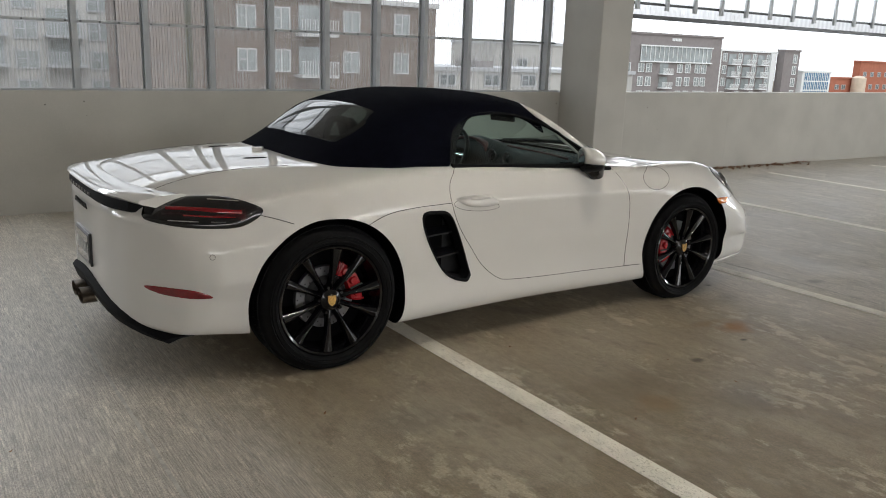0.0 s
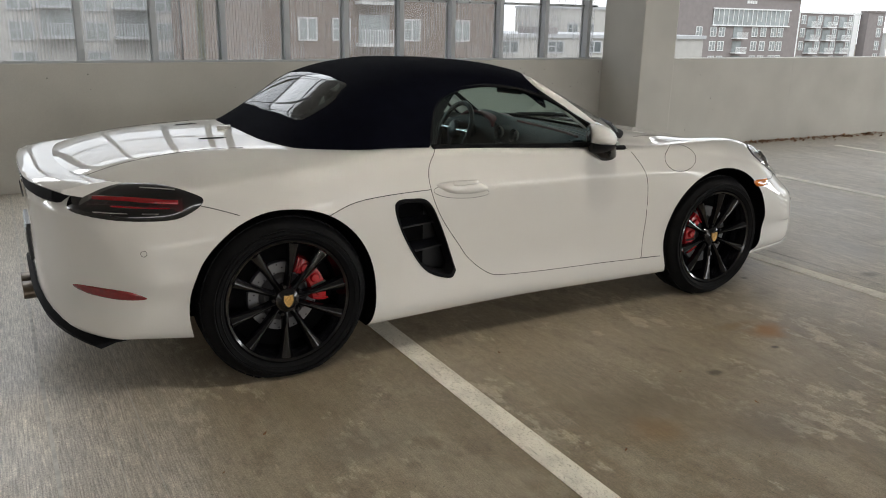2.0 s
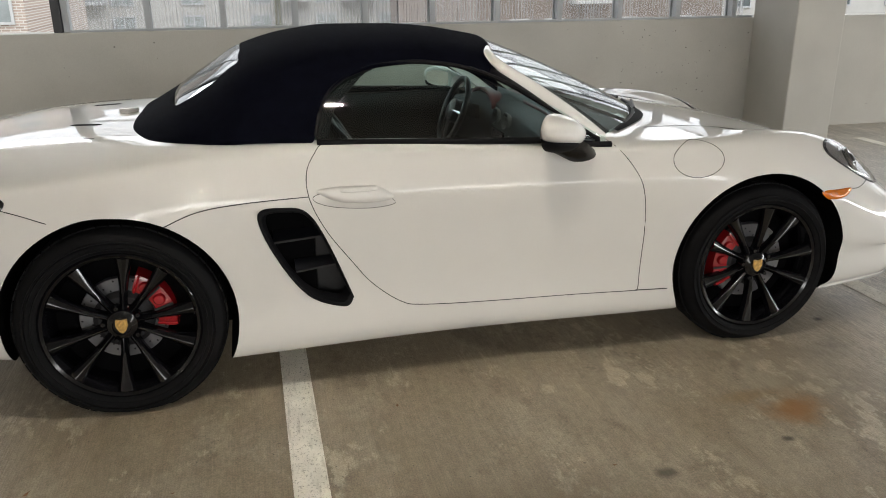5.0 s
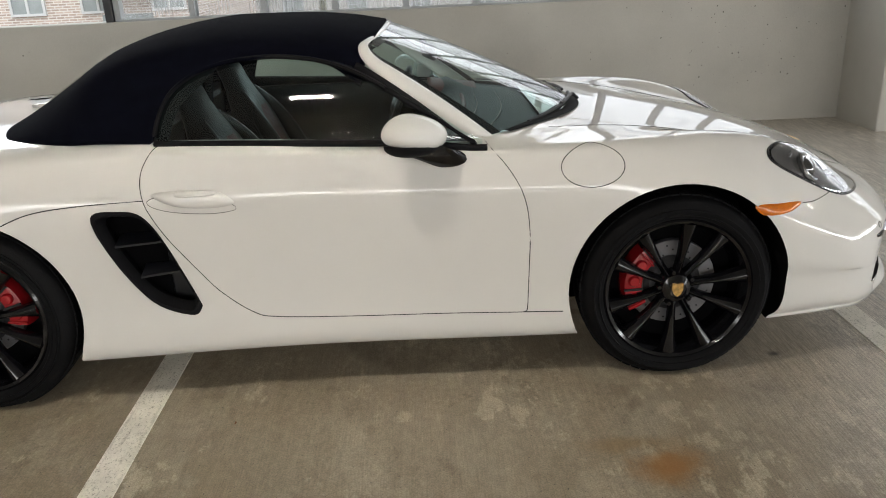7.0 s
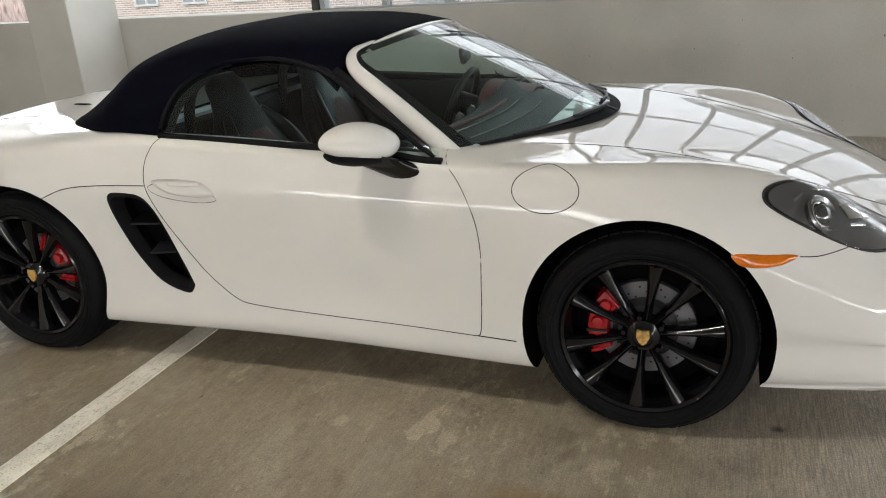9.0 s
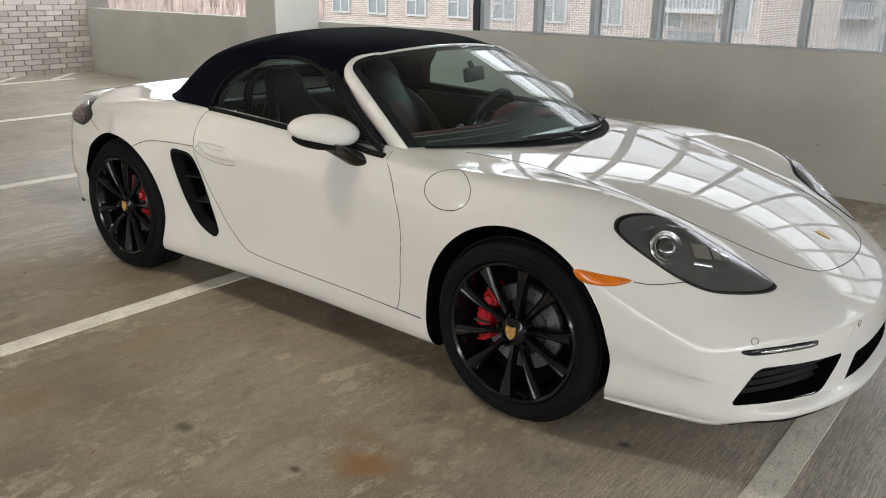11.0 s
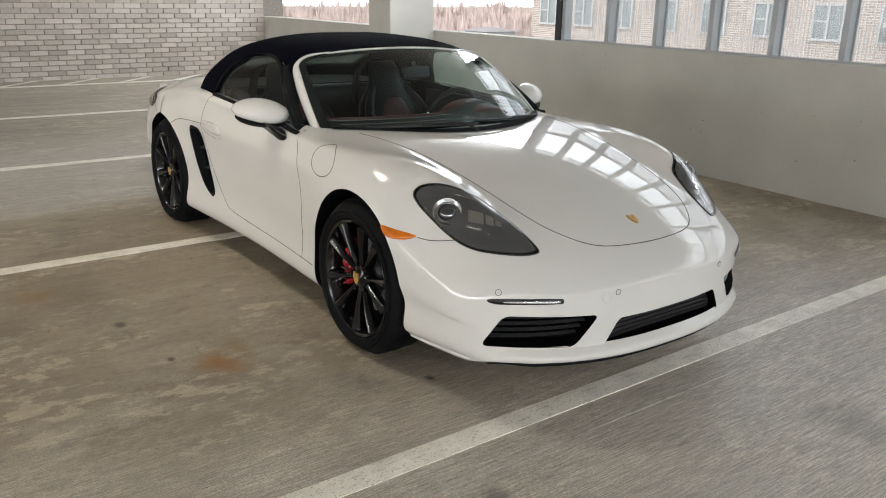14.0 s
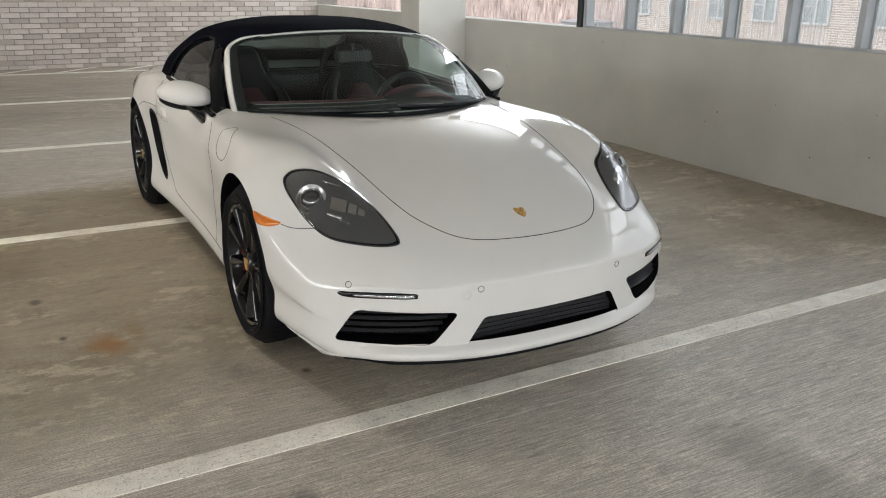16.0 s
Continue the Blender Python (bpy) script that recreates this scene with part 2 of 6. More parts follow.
    col = scaled(col, ramp(streak, .3, .7, .90, 1.10))
    col = scaled(col, ramp(broad, .35, .65, .94, 1.05))
    col = scaled(col, ramp(grit, .25, .75, .78, 1.22))
    col = mix(ramp(specks, .68, .73, 0, .7), col, (.06, .052, .044))
    for x, y, rx, ry, tint, force in ((1.05, -1.43, .15, .11, (.30, .135, .025), .85), (.97, -1.30, .20, .06, (.27, .17, .06), .5), (-.17, -1.92, .13, .12, (.27, .15, .05), .5), (.0, -1.75, .55, .22, (.15, .12, .085), .5), (.91, -1.59, .03, .022, (.06, .05, .04), .9), (1.66, -.76, .032, .028, (.05, .045, .04), .9), (.42, -1.67, .06, .04, (.07, .06, .05), .8), (-1.2, -1.55, .30, .16, (.12, .10, .08), .4), (.2, -2.1, .35, .2, (.15, .12, .09), .35), (2.45, -1.05, .09, .06, (.10, .09, .08), .6), (3.1, .4, .5, .22, (.13, .12, .10), .45), (-2.9, -.4, .5, .3, (.12, .11, .10), .45), (2.9, -.55, .3, .5, (.36, .345, .32), .4)):
        d = nt.nodes.new("ShaderNodeVectorMath")
        d.operation = "SUBTRACT"
        d.inputs[1].default_value = (x, y, floor_z(x, y))
        L(co, d.inputs[0])
        q = nt.nodes.new("ShaderNodeVectorMath")
        q.operation = "DIVIDE"
        q.inputs[1].default_value = (rx, ry, 1)
        L(d.outputs["Vector"], q.inputs[0])
        ln = nt.nodes.new("ShaderNodeVectorMath")
        ln.operation = "LENGTH"
        L(q.outputs["Vector"], ln.inputs[0])
        w = nt.nodes.new("ShaderNodeMath")
        w.operation = "MULTIPLY_ADD"
        w.inputs[1].default_value = 1.7
        L(patchy, w.inputs[0])
        L(ln.outputs["Value"], w.inputs[2])
        col = mix(ramp(w.outputs[0], 1.0, 1.95, force, 0), col, tint)
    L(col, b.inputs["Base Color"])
    L(ramp(mid, .3, .7, .38, .58), b.inputs["Roughness"])
    b.inputs["Specular IOR Level"].default_value = 0.62
    bp = nt.nodes.new("ShaderNodeBump")
    bp.inputs["Strength"].default_value, bp.inputs["Distance"].default_value = .4, .002
    ad = nt.nodes.new("ShaderNodeMath")
    L(streak, ad.inputs[0])
    L(grit, ad.inputs[1])
    L(ad.outputs[0], bp.inputs["Height"])
    L(bp.outputs["Normal"], b.inputs["Normal"])
    return m


fb = bmesh.new()
fx = [-9.6, -7, -5, -4, -2, 0, 4, 10, 17, 24.0]
for z0, flip in ((0.0, True), (-0.35, False)):
    grid_into(fb, [[(x, y, z0) for y in (-18.0, -10, -3, 0, 3.6)] for x in fx], flip=flip)
bmesh.ops.recalc_face_normals(fb, faces=fb.faces)
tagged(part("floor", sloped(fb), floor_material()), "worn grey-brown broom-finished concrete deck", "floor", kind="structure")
def line_material():
    """Old traffic paint on broomed concrete: rubbed thin on the ridges, with pits where the slab shows."""
    m = material("worn_white_paint", (0.93, 0.90, 0.82), 0.8, vary=0.14, scale=9, fine=160, bump=0.5)
    nt = m.node_tree
    L = nt.links.new
    co = nt.nodes.new("ShaderNodeTexCoord").outputs["Object"]
    base = nt.nodes["Principled BSDF"].inputs["Base Color"]
    col = base.links[0].from_socket
    for scale, stretch, lo, hi, force in ((90, (1.5, .8, 1), .58, .70, .5), (14, (4, .6, 1), .57, .70, .25), (150, (1, 1, 1), .60, .70, .6)):
        mp = nt.nodes.new("ShaderNodeMapping")
        mp.inputs["Scale"].default_value = stretch
        L(co, mp.inputs["Vector"])
        n = nt.nodes.new("ShaderNodeTexNoise")
        n.inputs["Scale"].default_value, n.inputs["Detail"].default_value = scale, 4
        L(mp.outputs["Vector"], n.inputs["Vector"])
        r = nt.nodes.new("ShaderNodeMapRange")
        for key, val in (("From Min", lo), ("From Max", hi), ("To Min", 0), ("To Max", force)):
            r.inputs[key].default_value = val
        L(n.outputs["Fac"], r.inputs["Value"])
        x = nt.nodes.new("ShaderNodeMixRGB")
        x.inputs["Color2"].default_value = (.20, .175, .135, 1)
        L(r.outputs["Result"], x.inputs["Fac"])
        L(col, x.inputs["Color1"])
        col = x.outputs["Color"]
    L(col, base)
    return m


WHITE_LINE = line_material()
STALLS = (-8.9, -6.13, -3.42, -.66, 2.12, 4.87, 7.6, 10.34, 13.08)
for x in STALLS:
    tagged(part("parking_line", sloped(box(x - 0.054, x + 0.054, -2.75, 2.85, -0.003, 0.003)), WHITE_LINE), "worn white painted stall line on the concrete", "parking line", "stall lines", "structure")

WALL_Y, WALL_TOP = 3.52, 1.05
tagged(part("wall_north", box(-9.6, 24, WALL_Y, WALL_Y + 0.2, -0.4, WALL_TOP, 0.008), CONCRETE_WALL), "painted off-white concrete parapet wall with small pits", "wall", kind="structure")
for nm, x0 in (("pillar", -4.9), ("pillar", 4.04), ("pillar", 13.0)):
    tagged(part(nm, box(x0, x0 + 0.5, 2.87, WALL_Y + 0.003, -0.3, 3.0, 0.012), CONCRETE_WALL), "off-white painted square concrete pillar", "pillar", "pillars", "structure")
MORTAR = material("grey_mortar", (.27, .245, .22), .9, vary=.2, scale=20)
west = tagged(part("wall_west", box(-9.8, -9.6, -18.0, 3.9, -0.3, 3.0), MORTAR), "wall faced with tan bricks", "wall", kind="structure")
tagged(part("wall_east", box(24.0, 24.2, -18.0, 3.9, -0.6, 3.0), CONCRETE_WALL), "plain concrete end wall", "wall", kind="structure")
tagged(part("ceiling", box(-9.8, 24.2, -18.2, 3.9, 3.0, 3.3), CEILING_MAT), "grey concrete deck soffit", "ceiling", kind="structure")
tagged(part("wall_south", box(-9.8, 24.2, -18.2, -18.0, -0.4, 1.1), CONCRETE_WALL), "plain concrete parapet wall", "wall", kind="structure")

# ---------------------------------------------------------------- outer screens
def screen_material(name, colour, clear, ribs):
    """Fine perforated metal: partly see-through, with upright ribs."""
    m = bpy.data.materials.new(name)
    m.use_nodes = True
    nt = m.node_tree
    nt.nodes.remove(nt.nodes["Principled BSDF"])
    df, tl, b = (nt.nodes.new(k) for k in ("ShaderNodeBsdfDiffuse", "ShaderNodeBsdfTranslucent", "ShaderNodeMixShader"))
    df.inputs["Color"].default_value = tl.inputs["Color"].default_value = (*colour, 1)
    b.inputs[0].default_value = 0.6
    nt.links.new(df.outputs[0], b.inputs[1])
    nt.links.new(tl.outputs[0], b.inputs[2])
    co = nt.nodes.new("ShaderNodeTexCoord")
    wave = nt.nodes.new("ShaderNodeTexWave")
    wave.inputs["Scale"].default_value, wave.inputs["Distortion"].default_value = ribs, 0.4
    wave.inputs["Detail"].default_value = 1
    nz = nt.nodes.new("ShaderNodeTexNoise")
    nz.inputs["Scale"].default_value = 5
    nt.links.new(co.outputs["Object"], wave.inputs["Vector"])
    nt.links.new(co.outputs["Object"], nz.inputs["Vector"])
    mr = nt.nodes.new("ShaderNodeMapRange")
    mr.inputs["To Min"].default_value, mr.inputs["To Max"].default_value = clear - .07, clear + .07
    nt.links.new(wave.outputs["Fac"], mr.inputs["Value"])
    ad = nt.nodes.new("ShaderNodeMath")
    ad.operation = "MULTIPLY_ADD"
    ad.inputs[1].default_value, ad.inputs[2].default_value = 0.3, -0.15
    nt.links.new(nz.outputs["Fac"], ad.inputs[0])
    sm = nt.nodes.new("ShaderNodeMath")
    nt.links.new(mr.outputs["Result"], sm.inputs[0])
    nt.links.new(ad.outputs[0], sm.inputs[1])
    tr = nt.nodes.new("ShaderNodeBsdfTransparent")
    mx = nt.nodes.new("ShaderNodeMixShader")
    nt.links.new(sm.outputs[0], mx.inputs[0])
    nt.links.new(b.outputs[0], mx.inputs[1])
    nt.links.new(tr.outputs[0], mx.inputs[2])
    nt.links.new(mx.outputs[0], nt.nodes["Material Output"].inputs["Surface"])
    return m


PERF = screen_material("perforated_metal", (.54, .55, .56), .68, 11.0)
OLIVE = material("olive_steel", (.20, .20, .13), .5)
win = thing("window_screen", "grey steel mullions carrying perforated metal screen panels", "screen", kind="structure")
MULL = [-2.10 + .594 * k for k in range(1, 11)]
jamb = part("jamb", box(-2.225, -2.16, 3.535, 3.70, WALL_TOP, 3.0, .004), DARK_STEEL, win, "dark steel jamb")
part("jamb", box(-2.155, -2.105, 3.56, 3.66, WALL_TOP, 3.0, .004), STEEL, win)
for x in MULL:
    bm = bmesh.new()
    box_into(bm, x - .024, x + .024, 3.545, 3.557, WALL_TOP, 3.0)
    box_into(bm, x - .006, x + .006, 3.5575, 3.6595, WALL_TOP, 3.0)
    box_into(bm, x - .024, x + .024, 3.66, 3.672, WALL_TOP, 3.0)
    part("mullion", bm, STEEL, win)
xs = [-2.13] + MULL + [4.03]
for a, b in zip(xs, xs[1:]):
    for z in (1.635, 2.225, 2.80):
        part("rail", box(a + .032, b - .032, 3.60, 3.652, z - .012, z + .012), STEEL, win)
        for k in range(4):
            xx = a + .06 + (b - a - .12) * k / 3
            if z < 2:
                part("bolt", box(xx - .008, xx + .008, 3.592, 3.5995, z - .006, z + .006), DARK_STEEL, win)
    bm = bmesh.new()
    rows = []
    n = 26
    for k in range(n + 1):
        x = a + (b - a) * k / n
        yy = 3.70 + (.008 if k % 2 else -.008)
        rows.append([Vector((x, yy, WALL_TOP + .01)), Vector((x, yy, 3.0))])
    grid_into(bm, rows)
    part("screen_panel", bm, PERF, win, "corrugated perforated metal panel")
part("sill_angle", box(-2.10, 4.035, 3.53, 3.545, WALL_TOP, WALL_TOP + .02), STEEL, win)
bm = bmesh.new()
tube_into(bm, [(-.45, 3.83, .5), (-.45, 3.83, 3.2)], .032, 10)
part("outer_post", bm, OLIVE, win, "olive painted steel post", 40)

hang = thing("hanging_screen", "dark steel framed louvre screen hanging over the open bay", "screen", kind="structure")
for nm, z0, z1, y0, y1 in (("bottom_rail", 2.005, 2.055, 3.56, 3.64), ("middle_rail", 2.185, 2.215, 3.575, 3.62), ("top_rail", 2.62, 2.66, 3.575, 3.62)):
    part(nm, box(4.55, 13.0, y0, y1, z0, z1, .004), DARK_STEEL, hang)
for k in range(15):
    x = 4.75 + .57 * k
    part("hanger", box(x - .03, x + .03, 3.535, 3.5745, 2.12, 3.0, .004), STEEL, hang)
LOUVRE = screen_material("ribbed_screen", (.70, .71, .72), .45, 9.0)
bm = bmesh.new()
rows = []
for k in range(341):
    x = 4.55 + 8.45 * k / 340
    yy = 3.67 + (.014 if k % 2 else -.014)
    rows.append([Vector((x, yy, 2.03)), Vector((x, yy, 3.0))])
grid_into(bm, rows)
part("louvre_sheet", bm, LOUVRE, hang, "ribbed pale metal sheet")

# ---------------------------------------------------------------- ceiling lights
LED = bpy.data.materials.new("led_light")
LED.use_nodes = True
LED.node_tree.nodes["Principled BSDF"].inputs["Emission Color"].default_value = (1, .92, .79, 1)
LED.node_tree.nodes["Principled BSDF"].inputs["Emission Strength"].default_value = LED_STRENGTH
HOUSING = material("lamp_housing", (.5, .5, .5), .4, metal=.3)


def ceiling_light(x, y):
    t = thing("ceiling_light", "grey garage ceiling light with rows of LEDs", "ceiling light", pose(x, y, 3.0), group="ceiling lights")
    part("light_housing", box(-.20, .20, -.13, .13, -.09, -.002, .01), HOUSING, t)
    for r in (-.045, .045):
        for k in range(5):
            part("led", box(-.10 + .05 * k - .020, -.10 + .05 * k + .020, r - .0105, r + .0105, -.096, -.091), LED, t)
    return t


for x, y in ((-.3, -1.8), (8.2, -1.8), (-8.8, -7.0), (-.6, -7.0), (7.6, -7.0), (15.8, -7.0), (-8.8, -12.2), (-.6, -12.2), (7.6, -12.2)):
    ceiling_light(x, y)
for x0, x1, y, gain in ((-9.3, -5.0, 3.66, 1.8), (-4.3, -2.3, 3.66, 2.2), (-2.08, 4.0, 3.682, .28), (4.6, 13.0, 3.74, 1.2)):
    area_lamp("north_daylight", ((x0 + x1) / 2, y, 2.63), ((x0 + x1) / 2, 0, 2.63), x1 - x0, .68, NORTH_WATTS * gain * (x1 - x0), (.93, .97, 1.0))
for x0, x1 in ((-9.4, -1.2), (-.5, 8.2), (8.9, 17.6), (18.3, 23.8)):
    area_lamp("south_daylight", ((x0 + x1) / 2, -17.9, 2.05), ((x0 + x1) / 2, 0, 1.0), x1 - x0, 1.1, SOUTH_WATTS * (x1 - x0) / 33, (1, .98, .95))
# added fill lamp in front of the closed east wall; no opening known there
area_lamp("east_daylight", (23.9, -7, 2.05), (0, -7, .8), 20, 1.3, EAST_WATTS, (.95, .98, 1.0))

# ---------------------------------------------------------------- joints, stains, leaves
JOINT = material("joint_filler", (.50, .48, .44), .9, vary=.3, scale=20)
for x, w in ((-2.165, .007), (-1.87, .0022), (-1.975, .0018), (2.32, .007), (7.1, .007), (-6.9, .007)):
    tagged(part("floor_joint", sloped(box(x - w, x + w, -17.9, 3.5, -.004, .0012)), JOINT), "tooled joint in the concrete deck", "joint", kind="structure")
LEAF = material("dry_leaf", (.22, .11, .05), .7, vary=.4, scale=40)
rnd = random.Random(3)
bm = bmesh.new()
for k in range(260):
    x = 6.6 + 3.0 * rnd.random() ** 1.4
    y = 3.50 - abs(rnd.gauss(0, .10)) - .02
    s = .018 + .022 * rnd.random()
    m = Matrix.Translation((x, y, .008 + .012 * rnd.random())) @ pose(0, 0, 0, rnd.uniform(-35, 35), rnd.uniform(-35, 35), rnd.uniform(0, 360))
    vs = [bm.verts.new(m @ Vector(p)) for p in ((-s, 0, .004), (-s * .3, s * .5, 0), (s, 0, .006), (-s * .3, -s * .5, 0))]
    bm.faces.new(vs)
for k in range(46):
    if k < 26:
        x, y = rnd.uniform(-1.5, 3.6), 3.46 - abs(rnd.gauss(0, .16))
    else:
        x, y = rnd.uniform(-3.2, 4.2), rnd.uniform(-3.0, -1.0)
    s = rnd.uniform(.006, .017)
    m = Matrix.Translation((x, y, .006)) @ pose(0, 0, 0, rnd.uniform(-20, 20), rnd.uniform(-20, 20), rnd.uniform(0, 360))
    bm.faces.new([bm.verts.new(m @ Vector(p)) for p in ((-s, 0, .003), (-s * .2, s * .35, 0), (s, 0, .004), (-s * .2, -s * .35, 0))])
tagged(part("fallen_leaves", sloped(bm), LEAF), "dry brown leaves blown along the wall", "leaves", kind="stuff")
HATCH = STALLS[0]
for k in range(7):
    y = -2.6 + .85 * k
    bm = bmesh.new()
    vs = [bm.verts.new(p) for p in ((HATCH - .06, y, .004), (HATCH - .06, y + .13, .004), (-9.55, y + .75, .004), (-9.55, y + .62, .004))]
    bm.faces.new(vs)
    tagged(part("hatch_stripe", sloped(bm), WHITE_LINE), "white diagonal stripe beside the brick wall", "parking line", "hatching", "structure")
bm = bmesh.new()
for k in range(150):
    x, z = (rnd.uniform(-4.3, 12), rnd.uniform(.08, .98)) if k % 2 else (min(rnd.gauss(3.2, .45), 4.0), rnd.uniform(.3, 1.0))
    r = rnd.choice((.002, .002, .003, .004, .006))
    bmesh.ops.create_circle(bm, cap_ends=True, segments=7, radius=r, matrix=Matrix.Translation((x, WALL_Y - .0008, z)) @ pose(0, 0, 0, 90, 0, 0))
for x in (-1.55, 2.55, 7.4):
    j = part("form_joint", box(x - .0013, x + .0013, WALL_Y - .0009, WALL_Y + .01, .05, 1.03), CONCRETE_WALL)
    tagged(j, "fine upright formwork joint in the painted wall", "joint", kind="structure")
PIT = material("pit_hole", (.10, .095, .085), .9)
pits = tagged(part("wall_pits", bm, PIT), "small dark air holes in the painted concrete", "pits", kind="stuff")

# ---------------------------------------------------------------- outside
def building(name, label, x0, x1, y, depth, z1, wall_mat, cols, rows, win_w, win_h, frame_mat, pane_mat, balconies=(), bal_rows=(), roof_mat=None):
    """A house with windows at the given columns and sill heights, and balconies of 3 m at others."""
    b = thing(name, label, "building", group="buildings outside")
    part("wall", box(x0, x1, y, y + depth, -14, z1), wall_mat, b)
    part("roof", box(x0 - .2, x1 + .2, y - .25, y + depth, z1, z1 + .4), roof_mat or frame_mat, b)
    me = None
    for z in rows:
        for x in cols:
            if me is None:
                f = bmesh.new()
                t = .07 * win_w
                for q in ((-win_w / 2, -win_w / 2 + t, 0, win_h), (win_w / 2 - t, win_w / 2, 0, win_h), (-t / 2, t / 2, t, win_h - t), (-win_w / 2 + t, win_w / 2 - t, 0, t), (-win_w / 2 + t, win_w / 2 - t, win_h - t, win_h), (-win_w / 2 + t, -t / 2, win_h * .5, win_h * .5 + t * .7)):
                    box_into(f, q[0], q[1], -.14, -.004, q[2], q[3])
                fr = part("window", f, frame_mat, b)
                p = bmesh.new()
                box_into(p, -win_w / 2 + t, win_w / 2 - t, -.07, -.006, t, win_h - t)
                pn = part("pane", p, pane_mat, fr)
                me = (fr.data, pn.data)
            else:
                fr = new("window", me[0])
                fr.parent = b
                pn = new("pane", me[1])
                pn.parent = fr
            fr.location = (x, y, z)
    for z in bal_rows:
        for x in balconies:
            bal = part("balcony", box(x - 1.6, x + 1.6, y - 1.4, y - .003, z - .22, z), frame_mat, b)
            part("balcony_door", box(x - 1.3, x + 1.3, y - .06, y - .003, z + .01, z + 2.2), pane_mat, bal)
            for k in range(15):
                part("baluster", box(x - 1.55 + .22 * k - .03, x - 1.55 + .22 * k + .03, y - 1.4, y - 1.36, z, z + 1.0), frame_mat, bal)
            part("handrail", box(x - 1.6, x + 1.6, y - 1.42, y - 1.34, z + 1.0, z + 1.08), frame_mat, bal)
    return b


BRICK_A = material("pinkish_brick", (0.40, 0.34, 0.30), .9, vary=.25, scale=4, fine=30)
nt = BRICK_A.node_tree
tc, mp, bk = (nt.nodes.new(k) for k in ("ShaderNodeTexCoord", "ShaderNodeMapping", "ShaderNodeTexBrick"))
mp.inputs["Rotation"].default_value = (radians(90), 0, 0)
bk.inputs["Scale"].default_value, bk.inputs["Mortar Size"].default_value = 1.0, .022
bk.inputs["Brick Width"].default_value, bk.inputs["Row Height"].default_value = .42, .13
for key, tone in (("Color1", (.44, .36, .31)), ("Color2", (.30, .235, .20)), ("Mortar", (.56, .54, .50))):
    bk.inputs[key].default_value = (*tone, 1)
nt.links.new(tc.outputs["Object"], mp.inputs["Vector"])
nt.links.new(mp.outputs["Vector"], bk.inputs["Vector"])
nt.links.new(bk.outputs["Color"], nt.nodes["Principled BSDF"].inputs["Base Color"])
BRICK_C = material("brown_brick", (0.146, 0.115, 0.093), .9, vary=.2, scale=4, fine=30)
RENDER = material("white_render", (0.396, 0.396, 0.378), .85, vary=.08, scale=1)
GREY_CLAD = material("grey_cladding", (0.209, 0.191, 0.187), .8, vary=.1, scale=1)
RED_CLAD = material("red_brick_far", (0.346, 0.122, 0.072), .9, vary=.15, scale=1)
FRAME_W = material("white_window_frame", (.70, .72, .72), .6, vary=.05)
FRAME_G = material("grey_window_frame", (.46, .47, .47), .6, vary=.05)
PANE = material("window_glass", (.25, .28, .28), .12, vary=.3, scale=.6)
BLUE_PANE = material("blue_glass", (.05, .16, .28), .1, vary=.3, scale=.4)
DARK_PANE = material("dim_window_glass", (.10, .12, .125), .1, vary=.5, scale=.5)
TAN = material("tan_plaster", (.55, .46, .36), .9, vary=.1, scale=1)


def spread(first, step, n):
    return [first + step * k for k in range(n)]


building("brick_house", "pinkish brick apartment house with large white windows", -43, -11, 40, 16, 9.2, BRICK_A, spread(-41.2, 3.6, 9), spread(-4.1, 3.4, 4), 1.8, 1.95, FRAME_G, PANE, (-14.6,), (-3.0, .4))
building("white_house", "white rendered apartment house with grey windows", -30, 19, 74, 14, 8.5, RENDER, spread(-22.85, 5.9, 7), spread(-6.0, 2.48, 6), 1.9, 1.6, STEEL, PANE, (-13.9, 3.6, 9.6), (-5.6, -.65, 1.85))
brown = building("brown_house", "brown brick apartment house with tall windows", 16.2, 37.1, 57, 18, 5.2, BRICK_C, (19.8, 22.6, 28.8, 33.6), (-3.65, -.42, 2.8), 1.55, 1.75, FRAME_G, PANE, (25.4,), (-.6, 2.6))
SIDING = material("brown_metal_siding", (.21, .175, .15), .6, vary=.2, scale=3)
for k in range(29):
    part("siding_strip", box(10.3 + .204 * k, 10.3 + .204 * k + .16, 56.6, 57.3, -14, 5.6), SIDING, brown)
part("siding_back", box(10.3, 16.19, 56.7, 60, -14, 5.5), BRICK_C, brown)
low = building("low_house", "pale low apartment house with a flat roof", 37.5, 72, 66, 14, -.3, RENDER, (39, 44.6, 50.4, 55.5, 61.5), (-4.9, -1.85), 2.1, 1.3, STEEL, DARK_PANE)
part("roof_cabin", box(49, 51.3, 67, 71, .1, .8), GREY_CLAD, low)
building("pale_tower", "pale apartment tower behind the low house", 73, 92, 95, 12, 3.2, RENDER, (75.2, 78.2, 83, 88), (-3.2, -.4), 2.0, 1.5, STEEL, DARK_PANE)
tower = building("grey_house", "grey clad apartment tower with glazed top storey", 116, 152, 115, 2.0, 6.7, GREY_CLAD, (122.5, 126.5, 128.9, 138.6, 141.2, 144.4, 146.5), (-6.7, -3.8, -1.0), 1.7, 1.9, FRAME_W, PANE, (133.6,), (-7.0, -4.1, -1.2), GREY_CLAD)
glazing = part("top_glazing", box(126, 148.4, 114.82, 114.99, 1.25, 4.4), PANE, tower, "large panes of the glazed top storey")
